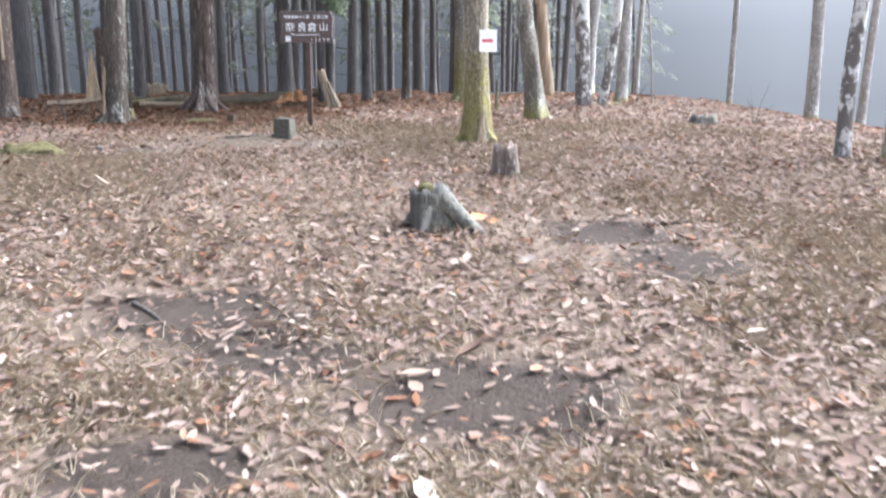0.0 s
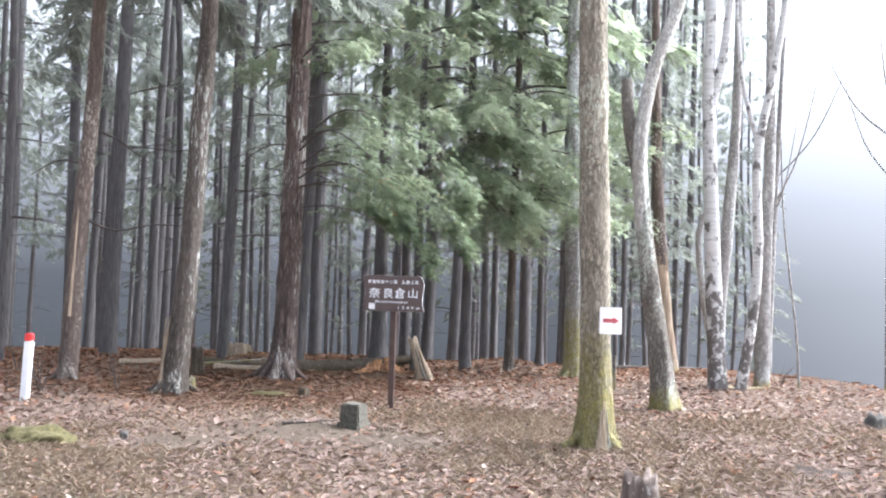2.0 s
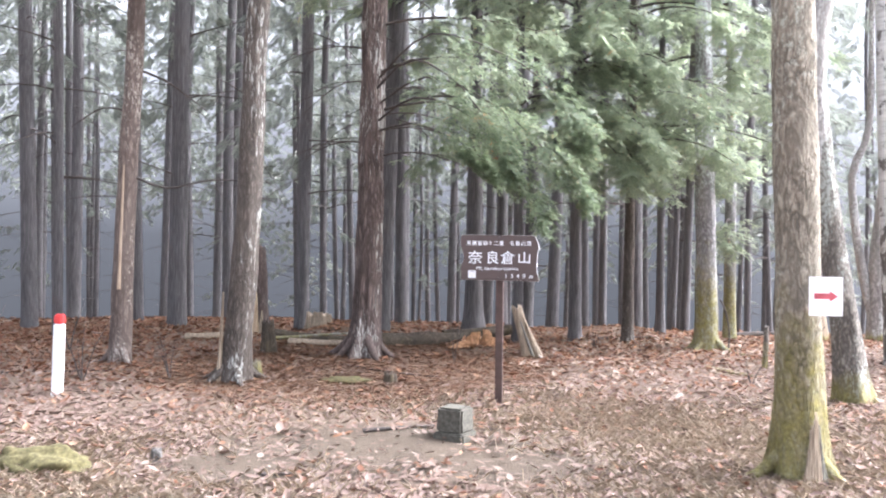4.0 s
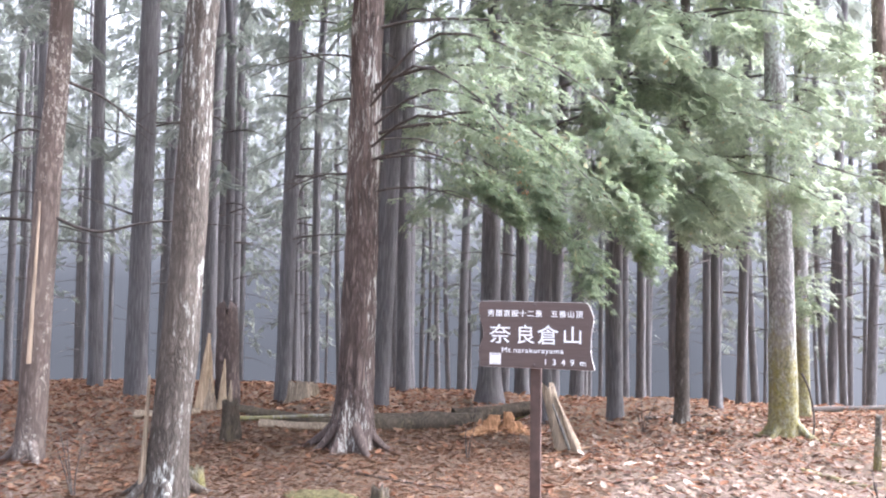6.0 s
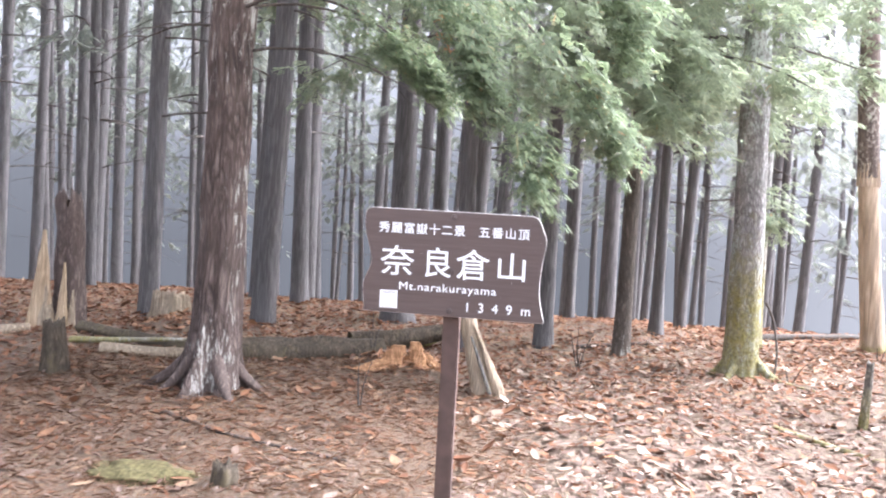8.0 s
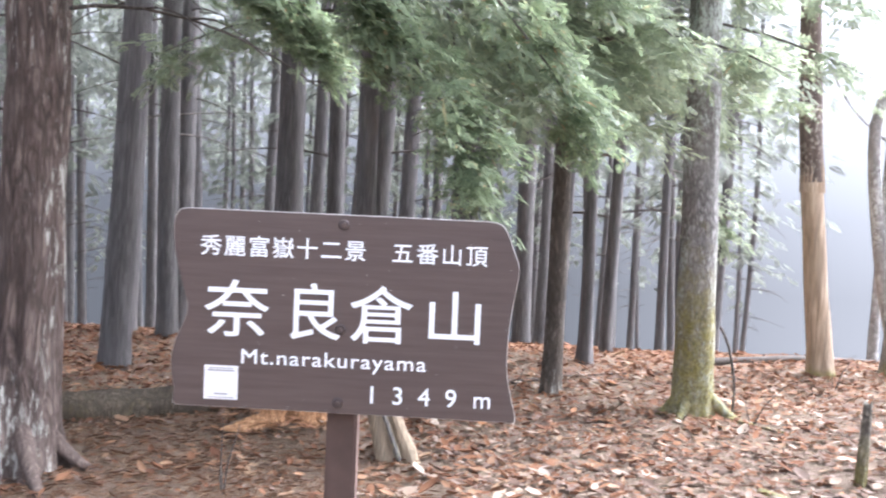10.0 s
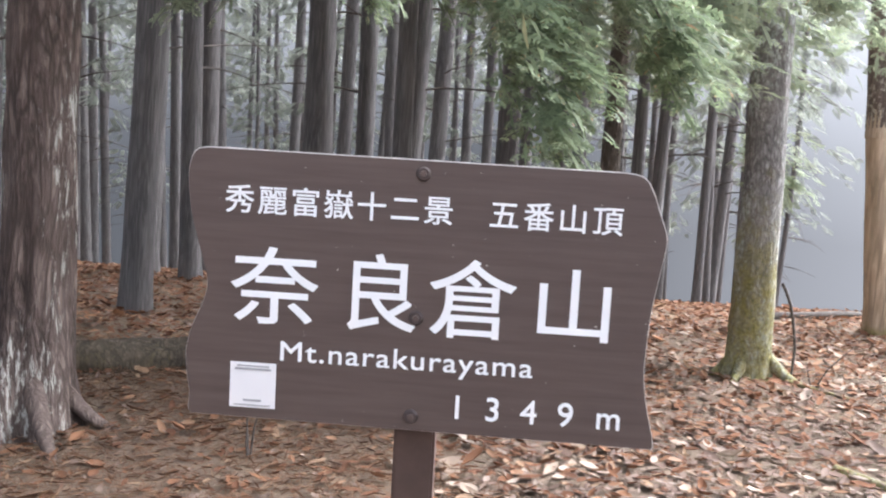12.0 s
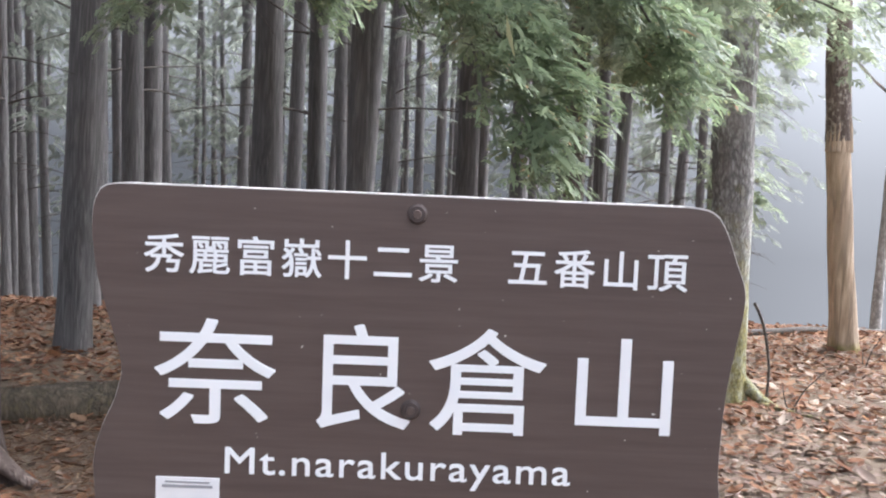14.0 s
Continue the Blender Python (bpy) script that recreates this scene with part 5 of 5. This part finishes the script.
def scatter_leaves(name, label, zone, density, size, material, seed, keep, shape=(0.42, 0.9)):
    """Fallen leaves lying flat or curled on the ground; keep: where they lie, from 0 to 1."""
    rng = np.random.default_rng(seed)
    x0, x1, y0, y1 = zone
    n = int((x1 - x0) * (y1 - y0) * density)
    x, y = rng.uniform(x0, x1, n), rng.uniform(y0, y1, n)
    ok = rng.random(n) < keep(x, y) * (1 - 0.92 * bare_at(x, y))
    x, y = x[ok], y[ok]
    n = len(x)
    z = ground_at(x, y) + rng.uniform(0.008, 0.035, n)
    a, tilt, roll = rng.uniform(0, 2 * np.pi, n), rng.normal(0, 0.17, n), rng.normal(0, 0.19, n)
    s = size * rng.lognormal(0, 0.28, n)
    ca, sa, ct, st, cr, sr = np.cos(a), np.sin(a), np.cos(tilt), np.sin(tilt), np.cos(roll), np.sin(roll)
    rz = np.zeros((n, 3, 3))
    rz[:, 0, 0], rz[:, 0, 1], rz[:, 1, 0], rz[:, 1, 1], rz[:, 2, 2] = ca, -sa, sa, ca, 1
    ry = np.zeros((n, 3, 3))
    ry[:, 0, 0], ry[:, 0, 2], ry[:, 2, 0], ry[:, 2, 2], ry[:, 1, 1] = ct, st, -st, ct, 1
    rx = np.zeros((n, 3, 3))
    rx[:, 1, 1], rx[:, 1, 2], rx[:, 2, 1], rx[:, 2, 2], rx[:, 0, 0] = cr, -sr, sr, cr, 1
    wide = np.zeros((n, 3, 3))
    wide[:, 0, 0], wide[:, 1, 1], wide[:, 2, 2] = s, s * rng.uniform(0.6, 1.25, n), s * rng.normal(0.25, 0.75, n)
    mats = np.concatenate([rz @ ry @ rx @ wide, np.stack([x, y, z], -1)[:, :, None]], 2)
    v, f = place_many(leaf_template(1.0, *shape), mats)
    tagged(new(name, quick_mesh(name, v, f, material)), label, "leaves", kind="stuff")


def in_grove(x, y):
    return smoothstep(y + 0.45 * np.minimum(0, x + 1.0) * -1 - 0.9 * np.maximum(0, x + 1.2), 12.6, 14.6)


def patchy(x, y):
    return np.clip(0.75 + 0.35 * np.sin(1.7 * x + 0.6 * y) * np.sin(1.2 * y - 0.8 * x + 2), 0, 1)


def needle_bed(x, y):
    return thinning(x, y, -3.7, 13.3, 2.5, 2.9)


M_NEEDLE = leaf_material("brown_cedar_needles", [(0.0, (0.085, 0.045, 0.028)), (0.5, (0.15, 0.082, 0.048)), (0.9, (0.21, 0.128, 0.078)), (1.0, (0.34, 0.24, 0.16))], 0.85, 0.1, 0.3, 0.1)

for spot in CURLED:
    curled_leaf(*spot)


def thinning(x, y, cx, cy, rx, ry):
    """1 in the middle of a stretch, thinning out towards its rim."""
    return 1 - smoothstep(np.sqrt(((x - cx) / rx) ** 2 + ((y - cy) / ry) ** 2) + 0.08 * np.sin(3 * x) * np.sin(2.3 * y), 0.72, 1.0)


scatter_leaves("fallen_leaves", "dry tan oak leaves strewn over the hilltop", (-8, 8, -3.5, 10), 560, 0.060, M_LEAF, 1, lambda x, y: patchy(x, y) * thinning(x, y, 0, 5.5, 8, 9))
scatter_leaves("fallen_leaves", "dry tan leaves around the summit stone", (-10, 9, 7.5, 19.5), 400, 0.064, M_LEAF, 2, lambda x, y: patchy(x, y) * (1 - 0.75 * in_grove(x, y)) * smoothstep(y, 7.5, 9.5) * thinning(x, y, -0.5, 13, 9.5, 8) * (1 - 0.8 * needle_bed(x, y)))
scatter_leaves("grove_litter", "reddish-brown leaves under the cedars", (-13, 6, 9.5, 24), 400, 0.068, M_LEAF_RED, 3, lambda x, y: (0.3 + 0.7 * in_grove(x, y)) * thinning(x, y, -3.5, 17, 9.5, 8) * (1 - 0.6 * needle_bed(x, y)))
scatter_leaves("needle_litter", "brown cedar needles and shreds under the stout cedar", (-6.5, -1.4, 10.6, 16), 2400, 0.058, M_NEEDLE, 12, lambda x, y: needle_bed(x, y), (0.07, 0.5))
M_BRACKEN = leaf_material("dead_orange_bracken", [(0.0, (0.26, 0.12, 0.06)), (0.5, (0.40, 0.20, 0.10)), (1.0, (0.50, 0.30, 0.17))])
scatter_leaves("bracken_heap", "heap of dead orange bracken by the leaning snag", (-3.1, -2.2, 14.8, 15.7), 700, 0.085, M_BRACKEN, 9, lambda x, y: np.exp(-((x + 2.65) ** 2 + (y - 15.25) ** 2) / 0.12))
scatter_leaves("bracken_heap", "dead bracken heaped by the rotten logs", (-5.6, -4.4, 15.8, 16.8), 500, 0.085, M_BRACKEN, 10, lambda x, y: 0.6 * np.exp(-((x + 5.0) ** 2 + (y - 16.3) ** 2) / 0.25))
scatter_leaves("leaf_crumbs", "crumbled bits of dry leaf in the litter", (-6, 6, 0.2, 9.5), 700, 0.034, M_LEAF, 5, lambda x, y: 0.9 * thinning(x, y, 0, 4.9, 6, 6))
scatter_leaves("leaf_crumbs", "crumbled bits of dry leaf round the summit stone", (-8, 7, 7.5, 16), 300, 0.04, M_LEAF, 6, lambda x, y: 0.9 * thinning(x, y, -0.5, 11.8, 7.5, 5.5) * (1 - 0.8 * needle_bed(x, y)))
scatter_leaves("fallen_leaves", "reddish-brown leaves scattered among the tan ones", (-8, 8, -3.5, 12), 85, 0.062, M_LEAF_RED, 11, lambda x, y: thinning(x, y, 0, 5.5, 8, 9))
scatter_leaves("far_leaves", "dry leaves thinning over the far slope", (-24, 16, -8, 40), 34, 0.11, M_LEAF_RED, 4, lambda x, y: thinning(x, y, -4, 16, 21, 25) * smoothstep(np.hypot((x + 1) / 8, (y - 8) / 11), 0.9, 1.1))


M_LEAF_PALE = leaf_material("pale_bleached_leaves", [(0.0, (0.26, 0.19, 0.14)), (0.4, (0.36, 0.28, 0.215)), (0.75, (0.44, 0.36, 0.29)), (0.9, (0.52, 0.45, 0.38)), (1.0, (0.42, 0.20, 0.09))], 0.8, 0.15, 0.25, 0.15)
scatter_leaves("fallen_leaves", "large pale and orange leaves beyond the summit board", (-2.2, 5, 11.4, 19), 75, 0.078, M_LEAF_PALE, 13, lambda x, y: thinning(x, y, 1.2, 14.8, 3.6, 4.2) * patchy(x + 3, y), (0.5, 1.2))
scatter_leaves("fallen_leaves", "large pale leaves strewn over the near hilltop", (-5, 5, 0.5, 9), 12, 0.082, M_LEAF_PALE, 14, lambda x, y: thinning(x, y, 0, 4.5, 5, 4.4) * patchy(x, y + 2), (0.5, 1.2))


def scatter_grass(zone, density, seed):
    rng = np.random.default_rng(seed)
    x0, x1, y0, y1 = zone
    n = int((x1 - x0) * (y1 - y0) * density)
    x, y = rng.uniform(x0, x1, n), rng.uniform(y0, y1, n)
    want = np.clip(0.32 + 1.0 * np.sin(0.9 * x + 1.9) * np.sin(0.8 * y + 0.4 * x) + 0.4 * np.sin(3.1 * x) * np.sin(2.7 * y), 0.14, 1) * (1 - bare_at(x, y)) ** 2 * (1 - smoothstep(np.hypot(x / 6, (y - 6) / 7), 0.75, 1.0))
    ok = rng.random(n) < want
    x, y = x[ok], y[ok]
    n = len(x)
    z = ground_at(x, y)
    a, l, lean = rng.uniform(0, 2 * np.pi, n), rng.uniform(0.04, 0.11, n), rng.uniform(0.9, 1.5, n)
    up, out = np.cos(lean) * l, np.sin(lean) * l
    w = 0.0019
    p = np.stack([x, y, z], -1)
    side = np.stack([-np.sin(a) * w, np.cos(a) * w, 0 * a], -1)
    mid = p + np.stack([np.cos(a) * out * 0.45, np.sin(a) * out * 0.45, up * 0.7 + 0.01], -1)
    tip = p + np.stack([np.cos(a) * out, np.sin(a) * out, up + 0.012], -1)
    v = np.stack([p - side, p + side, mid + side, tip, mid - side], 1).reshape(-1, 3)
    f = (np.arange(n) * 5)[:, None] + np.arange(5)[None]
    tagged(new("dead_grass", quick_mesh("dead_grass", v, f, M_STRAW)), "flattened straw-coloured dead grass", "grass", kind="stuff")


scatter_grass((-6, 6, -0.5, 13), 2200, 8)
